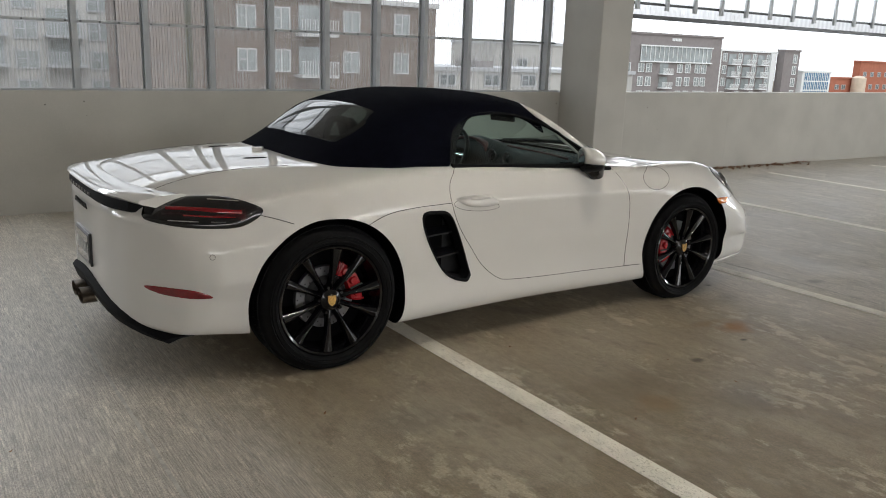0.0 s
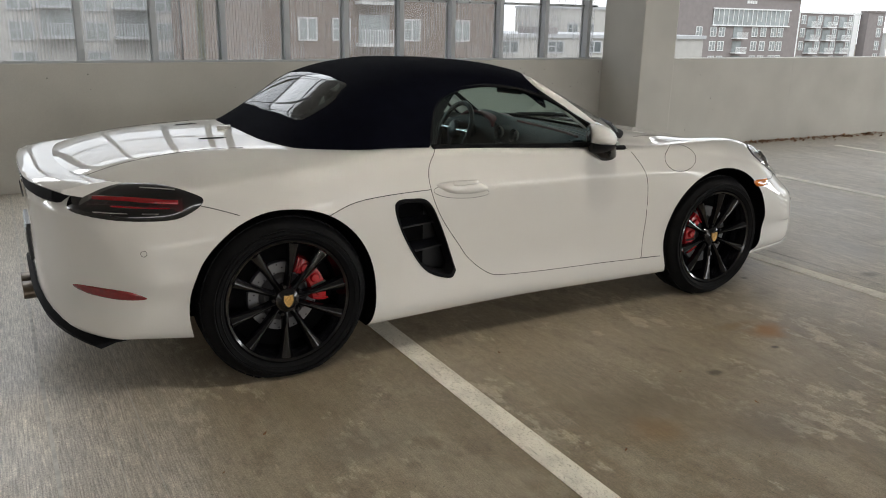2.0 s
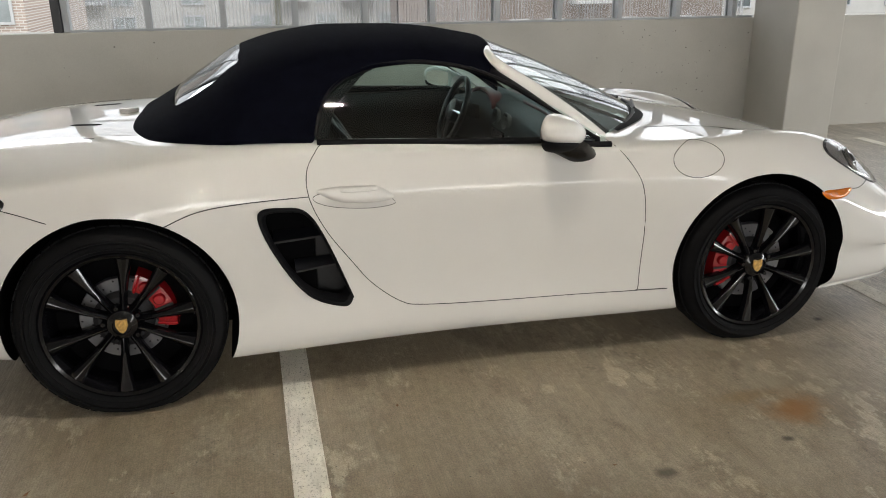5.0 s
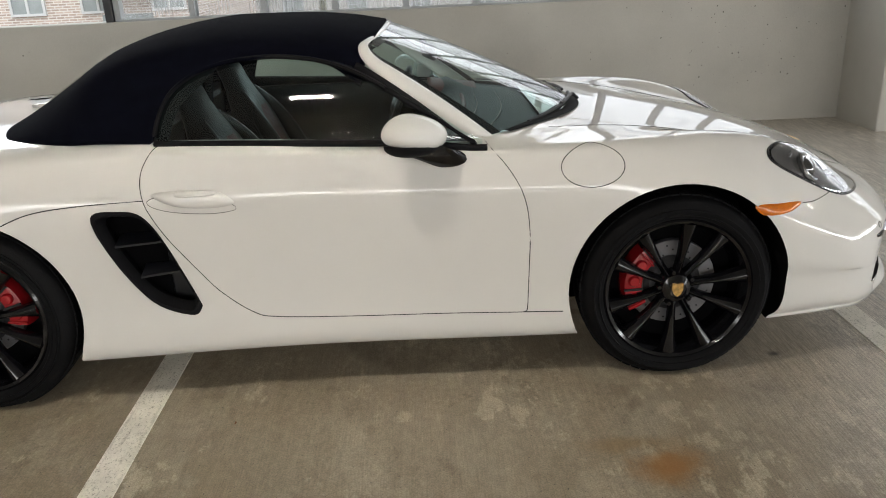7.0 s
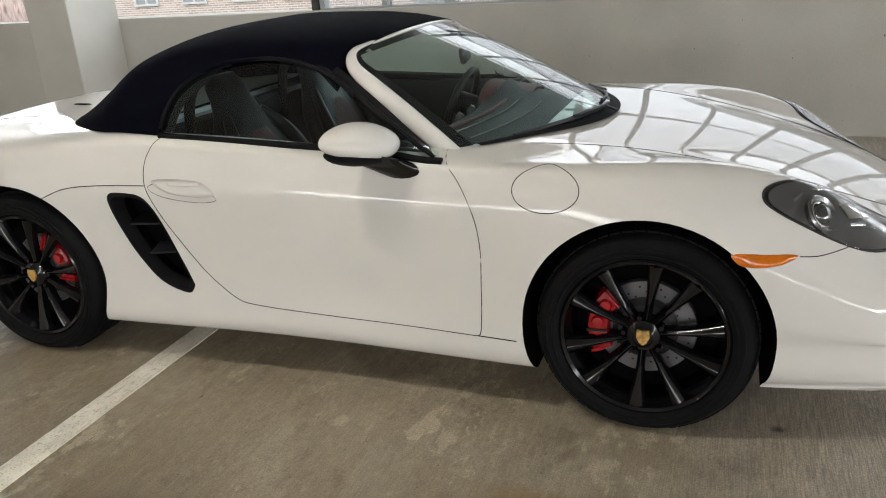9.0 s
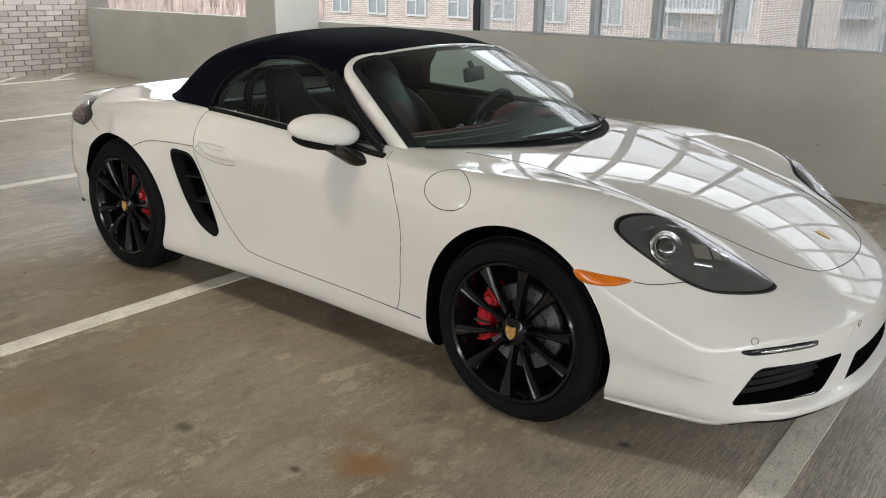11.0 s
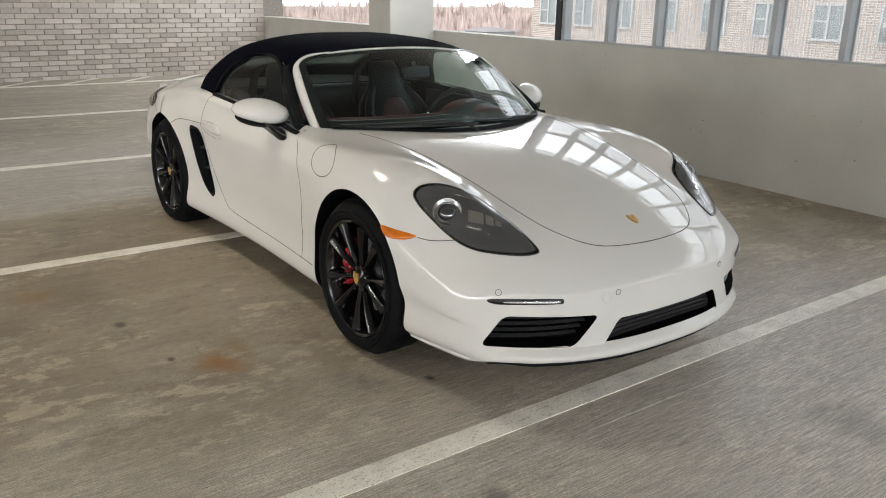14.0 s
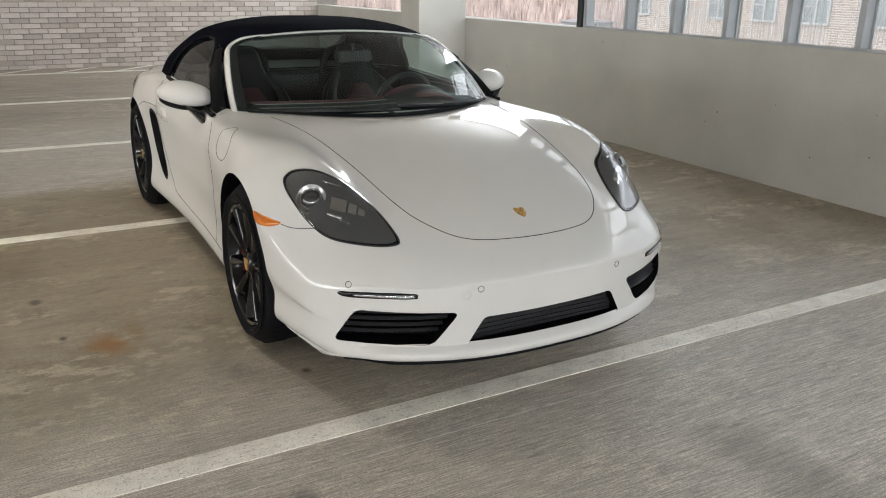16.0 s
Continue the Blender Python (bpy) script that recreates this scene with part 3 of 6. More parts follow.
for k in range(17):
    x = 126 + 1.4 * k
    part("glazing_bar", box(x - .07, x + .07, 114.7, 114.81, 1.25 + (.8 if k % 3 == 1 else 0), 4.4), FRAME_W, glazing)
for z in (1.1, 4.35):
    part("glazing_band", box(125.7, 148.7, 114.5, 114.81, z, z + .25), FRAME_W, glazing)
for k in range(6):
    part("sign_bar", box(135.4 + .5 * k, 135.75 + .5 * k, 114.9, 114.99, 5.6, 6.2), FRAME_W, tower)
block = building("balcony_house", "white and grey apartment block with stacked balconies", 152.2, 175.8, 117, 2.0, 4.1, GREY_CLAD, (156.2, 161.7, 167.2, 172.6), (-6.9, -3.8, -1.0, 1.8), 1.5, 1.9, FRAME_W, PANE, (158.9, 164.4, 169.9), (-7.3, -4.3, -1.5, 1.3), FRAME_W)
for x in (153.6, 174.2):
    part("white_pier", box(x - .9, x + .9, 116.6, 116.99, -14, 4.05), FRAME_W, block)
building("stair_tower", "grey clad stair tower beside the balcony block", 176, 182.3, 115, 2.0, 4.7, GREY_CLAD, (180.4,), (-6.6, -3.7, -.8, 1.9), 1.6, 2.1, FRAME_W, PANE, (), (), GREY_CLAD)
building("glass_office", "blue glazed office block with white grid", 182.9, 195.2, 114, 2.0, -.1, FRAME_W, spread(184.3, 1.55, 7), (-6.6, -4.4, -2.2), 1.5, 2.1, FRAME_W, BLUE_PANE)
hall = building("red_hall", "low red brick hall with a flat roof", 195.4, 211, 114, 2.0, -1.5, RED_CLAD, (198.5, 201.5), (-4.2,), 1.8, 1.2, FRAME_G, DARK_PANE, (), (), RED_CLAD)
bm = bmesh.new()
lathe_into(bm, [(.01, -.6), (1.0, -.75), (1.75, -1.2), (1.8, -14)], 24, "z", (205.6, 112.3, 0))
part("round_tower", bm, TAN, hall, "tan round tower with a domed top", 40)
building("red_block", "red brick block with small windows", 212, 262, 116, 2.0, 2.9, RED_CLAD, spread(214.5, 3.6, 12), (-4.2, -.9), 1.6, 1.3, FRAME_G, DARK_PANE, (), (), RED_CLAD)
building("hip_house", "small white house with a shallow hipped roof", -103.2, -98.2, 80, 6, -4.9, RENDER, (-101.6, -99.6), (-6.2,), 1.2, 1.3, STEEL, PANE)
hip = bmesh.new()
eave = [hip.verts.new(p) for p in ((-103.9, 79.2, -4.5), (-97.5, 79.2, -4.5), (-97.5, 86.5, -4.5), (-103.9, 86.5, -4.5))]
ridge = [hip.verts.new(p) for p in ((-101.6, 82.8, -3.9), (-99.8, 82.8, -3.9))]
for q in ((0, 1, 5, 4), (1, 2, 5), (2, 3, 4, 5), (3, 0, 4)):
    hip.faces.new([(eave + ridge)[i] for i in q])
hip.faces.new(eave[::-1])
part("hip_roof", hip, GREY_CLAD, bpy.data.objects["hip_house"], "grey hipped roof")

GROUND = material("winter_ground", (.22, .19, .14), .95, vary=.2, scale=.02, fine=.4)
tagged(part("ground", box(-700, 700, -300, 900, -15, -14), GROUND), "brown winter ground far below the deck", "ground", kind="structure")
# twig tone lightened: the distance haze is put into the base colour
TWIG = material("hazed_twigs", (.50, .41, .37), .95, vary=.35, scale=.05, fine=.6)
bm = bmesh.new()
rnd = random.Random(8)
for k in range(2600):
    d = rnd.uniform(150, 420)
    a = radians(rnd.uniform(100, 165))
    x, y = d * math.cos(a), d * math.sin(a)
    h = 5.5 + 4.5 * rnd.random() ** 2 + (d - 150) * .012 + 1.6 * math.sin(a * 37) * math.sin(d * .05)
    w = rnd.uniform(1.5, 3.5)
    for s in range(9):
        q = rnd.uniform(0, 2 * math.pi)
        px, py = x + w * math.cos(q) * rnd.random(), y + w * math.sin(q) * rnd.random()
        bx, tz = rnd.uniform(-1, 1), -14 + h * rnd.uniform(.7, 1)
        ww = rnd.uniform(.15, .9)
        vs = [bm.verts.new(p) for p in ((x + bx * .2, y, -14), (px - ww, py, tz - h * .3), (px, py + .1, tz), (px + ww, py, tz - h * .25))]
        bm.faces.new(vs)
tagged(part("far_woods", bm, TWIG), "bare brown winter woods in the distance", "woods", kind="stuff")

# ---------------------------------------------------------------- the car body
from mathutils.bvhtree import BVHTree

car = thing("car", "white convertible sports car with closed black fabric roof, parked across stalls", "car", pose(0, 0, -.0076, -.5, 0, 0))

C = smooth_curve


def E(keys):
    return even_curve(keys, 0.002)


Z_MID = E([(-2.13, .775), (-2.05, .838), (-1.9, .888), (-1.6, .930), (-1.2, .945), (-.6, .925), (.6, .893), (1.0, .874), (1.3, .838), (1.6, .785), (1.85, .712), (2.0, .652), (2.1, .60), (2.18, .555), (2.25, .50)])
Y_VAL = E([(-2.13, .42), (-1.6, .48), (-1.0, .58), (-.4, .66), (.6, .60), (1.2, .545), (1.7, .48), (2.25, .36)])
Z_VAL = E([(-2.13, .770), (-2.05, .828), (-1.9, .872), (-1.6, .910), (-1.2, .928), (-.6, .925), (.6, .880), (1.0, .867), (1.3, .836), (1.6, .781), (1.85, .708), (2.0, .641), (2.1, .590), (2.18, .547), (2.25, .493)])
Y_CRE = E([(-2.13, .68), (-1.7, .735), (-1.24, .752), (-.6, .792), (0, .795), (.5, .772), (.8, .757), (1.24, .727), (1.7, .672), (1.9, .65), (2.05, .625), (2.25, .60)])
Z_CRE = E([(-2.13, .755), (-2.0, .805), (-1.7, .856), (-1.24, .89), (-.8, .922), (-.5, .918), (0, .897), (.5, .870), (.72, .855), (.95, .854), (1.24, .856), (1.5, .842), (1.7, .808), (1.9, .742), (2.05, .622), (2.18, .535), (2.25, .485)])
Y_SHO = E([(-2.13, .82), (-1.7, .885), (-1.24, .895), (-.7, .874), (0, .866), (.6, .856), (.85, .858), (1.24, .884), (1.7, .872), (2.0, .848), (2.25, .775)])
Z_SHO = E([(-2.13, .66), (-1.7, .75), (-1.24, .775), (-.6, .762), (0, .755), (.6, .745), (1.24, .738), (1.7, .685), (2.0, .575), (2.25, .45)])
Y_MID = E([(-2.13, .86), (-1.7, .895), (-1.24, .903), (-.8, .88), (0, .852), (.7, .860), (1.24, .900), (1.7, .892), (2.05, .868), (2.25, .81)])
Z_BOT = E([(-2.13, .25), (-1.9, .225), (-1.65, .210), (-1.3, .17), (-.85, .165), (0, .165), (.85, .155), (1.3, .17), (1.6, .165), (2.0, .175), (2.25, .188)])
Y_ROC = E([(-2.13, .80), (-1.6, .87), (-1.24, .898), (-.85, .889), (-.3, .864), (.85, .862), (1.24, .885), (1.6, .862), (2.05, .835), (2.25, .80)])
Y_BOT = E([(-2.13, .70), (-1.6, .80), (0, .80), (1.24, .80), (1.7, .82), (2.25, .78)])
U0, U1 = -2.13, 2.25


def smoothstep(a, b, x):
    t = min(max((x - a) / (b - a), 0), 1)
    return t * t * (3 - 2 * t)


def body_section(u, n=9):
    zb = Z_BOT(u)
    ym = Y_MID(u)
    ys, zs, yc, zc = Y_SHO(u), Z_SHO(u), Y_CRE(u), Z_CRE(u)
    zm = 0.5 * (zs + zb) + 0.02
    soft = 0.012 * smoothstep(1.3, 1.6, u)
    plump = 0.008 * smoothstep(.55, .85, u) * (1 - smoothstep(1.2, 1.5, u))
    pts = [(Y_BOT(u), zb), (Y_ROC(u) - 0.03 - soft, zb + 0.002 + 0.1 * soft), (Y_ROC(u), zb + 0.030 + soft), (0.47 * ym + 0.53 * Y_ROC(u) - 0.001, zb + 0.16), (ym, zm), (ys, zs),
           (0.42 * ys + 0.58 * yc + 0.018 + plump, 0.42 * zs + 0.58 * zc + 0.022 + plump), (yc, zc), (Y_VAL(u), Z_VAL(u)), (Y_VAL(u) * 0.5, 0.26 * Z_VAL(u) + 0.74 * Z_MID(u)), (0, Z_MID(u))]
    side = even_spline(pts, n)
    # the pressed line along the flank: two nearly flat panels that meet in a tight edge
    c = smoothstep(-1.0, -.60, u) * (1 - smoothstep(.72, 1.08, u)) + .5 * smoothstep(1.72, 1.92, u) * (1 - smoothstep(2.10, 2.24, u))
    back = smoothstep(1.15, 1.35, -u)
    c += .9 * smoothstep(-2.13, -2.0, u) * (1 - smoothstep(-1.52, -1.32, u))
    if c > 0:
        top, low, zk = zc - 0.036, zm - 0.02 * back, (zs - 0.022) * (1 - back) + 0.635 * back

        def at(z):
            return max(q.x + (p.x - q.x) * (z - q.y) / (p.y - q.y) for q, p in zip(side, side[1:]) if abs(p.y - q.y) > 1e-7 and min(q.y, p.y) <= z <= max(q.y, p.y))
        yt, yl = at(top) - .005 * c * (1 - back), at(low)
        yk = max(at(zk), yl + 0.002) + 0.007 - 0.003 * back
        for q in side:
            d = q.y - zk
            if q.x > 0.7 and abs(d) < 0.08:
                q.y = zk + d * (1 - 0.8 * c * (1 - abs(d) / 0.08))
        for q in side:
            if q.x > 0.7 and low < q.y < zc - 0.01:
                up = yk + (yt - yk) * (q.y - zk) / (top - zk)
                dn = yk + (yl - yk) * (zk - q.y) / (zk - low) - 0.0035 * math.sin(math.pi * min(max((zk - q.y) / (zk - low), 0), 1))
                d = up - dn
                flat = 0.5 * (up + dn - math.sqrt(d * d + 0.010 ** 2))
                w = c * smoothstep(low, low + 0.06, q.y) * (1 - smoothstep(top - 0.01, zc - 0.008, q.y))
                q.x += w * (flat - q.x)
    p = [Vector((Y_BOT(u) * k / n, zb, 0)) for k in range(n)] + side
    for q in p:
        q.x = max(q.x, 0.0)
    p[0].x = p[-1].x = 0.0
    return p


def bow(u, y):
    f = smoothstep(0.9, 2.25, u)
    r = smoothstep(0.9, 2.13, -u)
    a = abs(y)
    return u - 0.37 * f * (a / 0.88) ** 2.6 + 0.37 * r * (a / 0.88) ** 4


def end_scale(u):
    s = 1.0
    for end, rad in ((U1, 0.075), (-U0, 0.06)):
        d = abs(u) - (end - rad) if (u > 0) == (end == U1) else -1
        if d > 0:
            s -= 0.13 * (1 - math.sqrt(max(1 - (d / rad) ** 2, 0)))
    return s


def body_mesh():
    us = [U0 + 0.06 * (1 - math.cos(k / 8 * math.pi / 2)) for k in range(8)]
    us += list(np.linspace(U0 + 0.06, U1 - 0.075, 130))
    us += [U1 - 0.075 + 0.075 * math.sin(k / 9 * math.pi / 2) for k in range(1, 10)]
    bm = bmesh.new()
    rows = []
    for u in us:
        s, zc = end_scale(u), 0.36 if u > 0 else 0.53
        half = []
        for q in body_section(u):
            y, z = q.x * (0.5 + 0.5 * s), zc + (q.y - zc) * s
            half.append((bow(u, y), y, z))
        rows.append([(x, -y, z) for x, y, z in half] + [(x, y, z) for x, y, z in half[-2:0:-1]])
    vs = grid_into(bm, rows, closed=True)
    m = len(rows[0])
    n = m // 2
    first = 9
    for end, row in ((0, vs[0]), (1, vs[-1])):
        u = us[-end]
        cols = 2 * first
        inner = [[row[(first - k) % m] for k in range(cols + 1)]]
        for j in range(first + 1, n + 1):
            a, b = row[j], row[(m - j) % m]
            if a is b:
                inner.append([a] * (cols + 1))
                continue
            line = [a]
            for k in range(1, cols):
                y = a.co.y + (b.co.y - a.co.y) * k / cols
                line.append(bm.verts.new((bow(u, y), y, a.co.z)))
            line.append(b)
            inner.append(line)
        for j in range(len(inner) - 1):
            for k in range(cols):
                q = []
                for v in (inner[j][k], inner[j][k + 1], inner[j + 1][k + 1], inner[j + 1][k]):
                    if v not in q:
                        q.append(v)
                if len(q) > 2:
                    bm.faces.new(q)
    bmesh.ops.recalc_face_normals(bm, faces=bm.faces)
    return bm


def fair(bm, x0, x1, edge, y_in, y_out, deg, crown):
    """Lay one smooth surface through the upper skin between x0 and x1, easing into the rest at its borders."""
    bm.normal_update()
    top = [v for v in bm.verts if x0 < v.co.x < x1 and abs(v.co.y) < y_out and v.normal.z > .3]
    mid, half = (x0 + x1) / 2, (x1 - x0) / 2

    def basis(v):
        a, b = (v.co.x - mid) / half, (v.co.y / y_out) ** 2
        return [a ** i * b ** j for i in range(deg) for j in range(crown)]
    m = np.array([basis(v) for v in top])
    z = np.array([v.co.z for v in top])
    near = np.array([abs(v.co.y) < y_in for v in top])
    fit = m @ np.linalg.lstsq(m[near], z[near], rcond=None)[0]
    for v, q in zip(top, fit):
        w = smoothstep(x0, x0 + edge, v.co.x) * (1 - smoothstep(x1 - edge, x1, v.co.x)) * (1 - smoothstep(y_in, y_out, abs(v.co.y)))
        v.co.z += w * (float(q) - v.co.z)
    bm.normal_update()


solid = body_mesh()
fair(solid, .62, 2.17, .14, .45, .66, 6, 2)
fair(solid, -2.06, -.95, .12, .40, .64, 5, 2)
BVH = BVHTree.FromBMesh(solid)


def prism_into(bm, outline, axis, depth0, depth1, centre, right, up, taper=1.0):
    """A prism of a 2D outline swept along axis, from depth0 to depth1."""
    c, r, w, a = Vector(centre), Vector(right), Vector(up), Vector(axis)
    n = len(outline)
    lo = [bm.verts.new(c + r * p[0] * taper + w * p[1] * taper + a * depth0) for p in outline]
    hi = [bm.verts.new(c + r * p[0] + w * p[1] + a * depth1) for p in outline]
    bm.faces.new(lo[::-1])
    bm.faces.new(hi)
    for i in range(n):
        j = (i + 1) % n
        bm.faces.new((lo[i], lo[j], hi[j], hi[i]))


VENT = [(-.748, .695), (-.66, .712), (-.585, .69), (-.525, .59), (-.449, .395), (-.441, .356), (-.478, .332), (-.600, .388), (-.705, .55)]
def rounded(corners, r, n=4):
    """A polygon with its corners rounded off."""
    out = []
    for i, c in enumerate(corners):
        p, a, b = Vector(c), Vector(corners[i - 1]), Vector(corners[(i + 1) % len(corners)])
        u, w = p + (a - p).normalized() * r, p + (b - p).normalized() * r
        for k in range(n + 1):
            t = k / n
            out.append(tuple(u * (1 - t) ** 2 + p * 2 * t * (1 - t) + w * t * t))
    return out


CENTRE_INTAKE = rounded([(-.35, .245), (.35, .245), (.285, .350), (-.285, .350)], .020)
SIDE_INTAKE = rounded([(-.226, -.066), (.130, -.076), (.226, .044), (-.142, .056)], .030)
ARCHES = ((-1.2375, .338, .392), (1.2375, .33, .387))


def cutters():
    bm = bmesh.new()
    for side in (-1, 1):
        for x, z, r in ARCHES:
            circle = [(r * math.cos(a), r * math.sin(a)) for a in np.linspace(0, 2 * math.pi, 72, endpoint=False)]
            prism_into(bm, circle, (0, side, 0), 0.50, 1.1, (x, 0, z), (1, 0, 0), (0, 0, 1))
        vent = [tuple(p[:2]) for p in spline([(x, z, 0) for x, z in VENT], 6, True)]
        prism_into(bm, vent, (0, side, 0), 0.76, 1.0, (0, 0, 0), (1, 0, 0), (0, 0, 1))
        d = Vector((1, side * 0.50, 0)).normalized()
        r = Vector((-d.y, d.x, 0)) * side
        prism_into(bm, [(-a, b) for a, b in SIDE_INTAKE], d, -0.055, 0.2, (2.085, side * .565, .332), r, (0, 0, 1))
    prism_into(bm, CENTRE_INTAKE, (1, 0, 0), 2.17, 2.4, (0, 0, 0), (0, 1, 0), (0, 0, 1))
    prism_into(bm, [(-.75, -.70), (-.55, -.762), (.40, -.762), (.60, -.68), (.82, -.45), (.82, .45), (.60, .68), (.40, .762), (-.55, .762), (-.75, .70)], (0, 0, 1), .30, 1.2, (0, 0, 0), (1, 0, 0), (0, 1, 0))
    bmesh.ops.recalc_face_normals(bm, faces=bm.faces)
    return bm


body = part("body", solid, [PAINT, WELL], car, "glossy white painted body")
tool = part("tool", cutters(), [WELL])
mod = body.modifiers.new("cut", "BOOLEAN")
mod.object, mod.operation, mod.solver, mod.material_mode = tool, "DIFFERENCE", "EXACT", "TRANSFER"
mod.use_self = True
cut = bpy.data.meshes.new_from_object(body.evaluated_get(bpy.context.evaluated_depsgraph_get()))
body.modifiers.clear()
body.data = cut
cut.shade_smooth()
cut.set_sharp_from_angle(angle=radians(38))
bpy.data.objects.remove(tool)


# ---------------------------------------------------------------- wheels
def build_wheel(name, radius, rim, width):
    """Wheel with its outer face towards -y, hub centre at the origin."""
    w = new(name)
    h = width / 2
    bm = bmesh.new()
    lathe_into(bm, [(rim, -h + .012), (rim + .012, -h - .002), (rim + .035, -h - .006), (radius - .05, -h - .002), (radius - .022, -h + .014), (radius - .006, -h + .035), (radius, -h + .07), (radius, h - .05), (radius - .01, h - .02), (rim, h)], 72)
    tyre = part("tyre", bm, RUBBER, w, "black low-profile rubber tyre", 40)
    for nm, rows_at in (("tread_block", ((-h + .045, -h + .078), (-h + .088, -h + .118))),):
        bm = bmesh.new()
        for y0, y1 in rows_at:
            for k in range(56):
                a0, a1 = 2 * math.pi * (k + .08) / 56, 2 * math.pi * (k + .94) / 56
                lo = [bm.verts.new((q * math.cos(a), y, q * math.sin(a))) for q, a, y in ((radius - .003, a0, y0), (radius - .003, a1, y0), (radius - .003, a1 + .02, y1), (radius - .003, a0 + .02, y1))]
                hi = [bm.verts.new((q * math.cos(a), y, q * math.sin(a))) for q, a, y in ((radius + .003, a0, y0), (radius + .003, a1, y0), (radius + .0045, a1 + .02, y1), (radius + .0045, a0 + .02, y1))]
                bm.faces.new(hi)
                for i in range(4):
                    bm.faces.new((lo[i], lo[(i + 1) % 4], hi[(i + 1) % 4], hi[i]))
        bmesh.ops.recalc_face_normals(bm, faces=bm.faces)
        tagged(part(nm, bm, RUBBER, tyre), kind="stuff")
    for q in (rim + .016, radius - .045):
        bm = bmesh.new()
        lathe_into(bm, [(q, -h - .003), (q + .002, -h - .0075), (q + .005, -h - .0075), (q + .007, -h - .003)], 72)
        part("sidewall_rib", bm, RUBBER, tyre, smooth=50)
    bm = bmesh.new()
    lathe_into(bm, [(rim + .002, -h + .010), (rim - .006, -h + .004), (rim - .016, -h + .010), (rim - .022, -h + .030), (rim - .034, -h + .06), (rim - .04, h - .03), (rim - .02, h)], 72)
    part("rim", bm, BLACK_GLOSS, w, "gloss black alloy rim", 35)
    for k in range(10):
        a = math.radians(72 * (k // 2) - 6 + (16 if k % 2 else -16))
        bm = bmesh.new()
        rows = []
        for s in np.linspace(0, 1, 9):
            r = .052 + s * (rim - .020 - .052)
            half = .0100 + .0175 * s ** 2.0 + .003 * (1 - s) ** 4
            dy = -h + .040 - .030 * s ** .8
            prof = [(-half * 1.1, .034), (-half, .010), (-half * .62, .003), (-half * .10, -.005), (half * .10, -.005), (half * .62, .003), (half, .010), (half * 1.1, .034)]
            rows.append([Vector((r * math.cos(a) - t * math.sin(a), dy + d, r * math.sin(a) + t * math.cos(a))) for t, d in prof])
        grid_into(bm, rows, flip=True)
        part("spoke", bm, BLACK_GLOSS, w, smooth=50)
    bm = bmesh.new()
    lathe_into(bm, [(.0, -h + .020), (.030, -h + .020), (.034, -h + .024), (.05, -h + .030), (.062, -h + .05), (.062, -h + .10)], 32)
    part("hub", bm, BLACK_GLOSS, w, smooth=30)
    return w


wheels = []
for nm, x, z, rad, rim_r in (("rear", -1.2375, .338, .352, .266), ("front", 1.2375, .324, .342, .264)):
    wh = build_wheel("wheel", rad, rim_r, .26 if nm == "rear" else .235)
    wh.parent = car
    wh.matrix_basis = pose(x, -.765 if nm == "rear" else -.765, z)
    wheels.append(wh)
    other = copy_thing(wh, pose(x, .765, z, 0, 0, 180))

# ---------------------------------------------------------------- soft top and glass
T_MID = C([(-1.20, .940), (-1.10, .995), (-.95, 1.085), (-.75, 1.205), (-.55, 1.258), (-.37, 1.276), (-.1, 1.272), (.08, 1.256), (.24, 1.228)])
T_BASE = C([(-1.20, .918), (-1.0, .925), (-.75, .93), (-.5, .918), (0, .897), (.3, .885)])
T_SIDE = C([(-1.20, .64), (-1.10, .72), (-1.0, .76), (-.75, .79), (-.5, .795), (0, .795), (.3, .78)])


def top_section(u, n=8):
    zb, zt, yb = T_BASE(u), T_MID(u), T_SIDE(u)
    h = zt - zb
    pts = [(yb, zb), (yb - .040 - .05 * (h < 0), zb + .30 * h), (yb - .118, zb + .58 * h), (yb - .222, zb + .81 * h), (yb - .38, zb + .935 * h), (yb * .27, zb + .992 * h), (0, zt)]
    return spline([(y, z, 0) for y, z in pts], n)


WIN_TOP = C([(-.535, .93), (-.52, .99), (-.49, 1.06), (-.45, 1.10), (-.38, 1.137), (-.28, 1.162), (-.15, 1.17), (-.02, 1.158), (.10, 1.128), (.20, 1.085), (.30, 1.025), (.42, .955), (.53, .885), (.58, .865)])
bm = bmesh.new()
rows = []
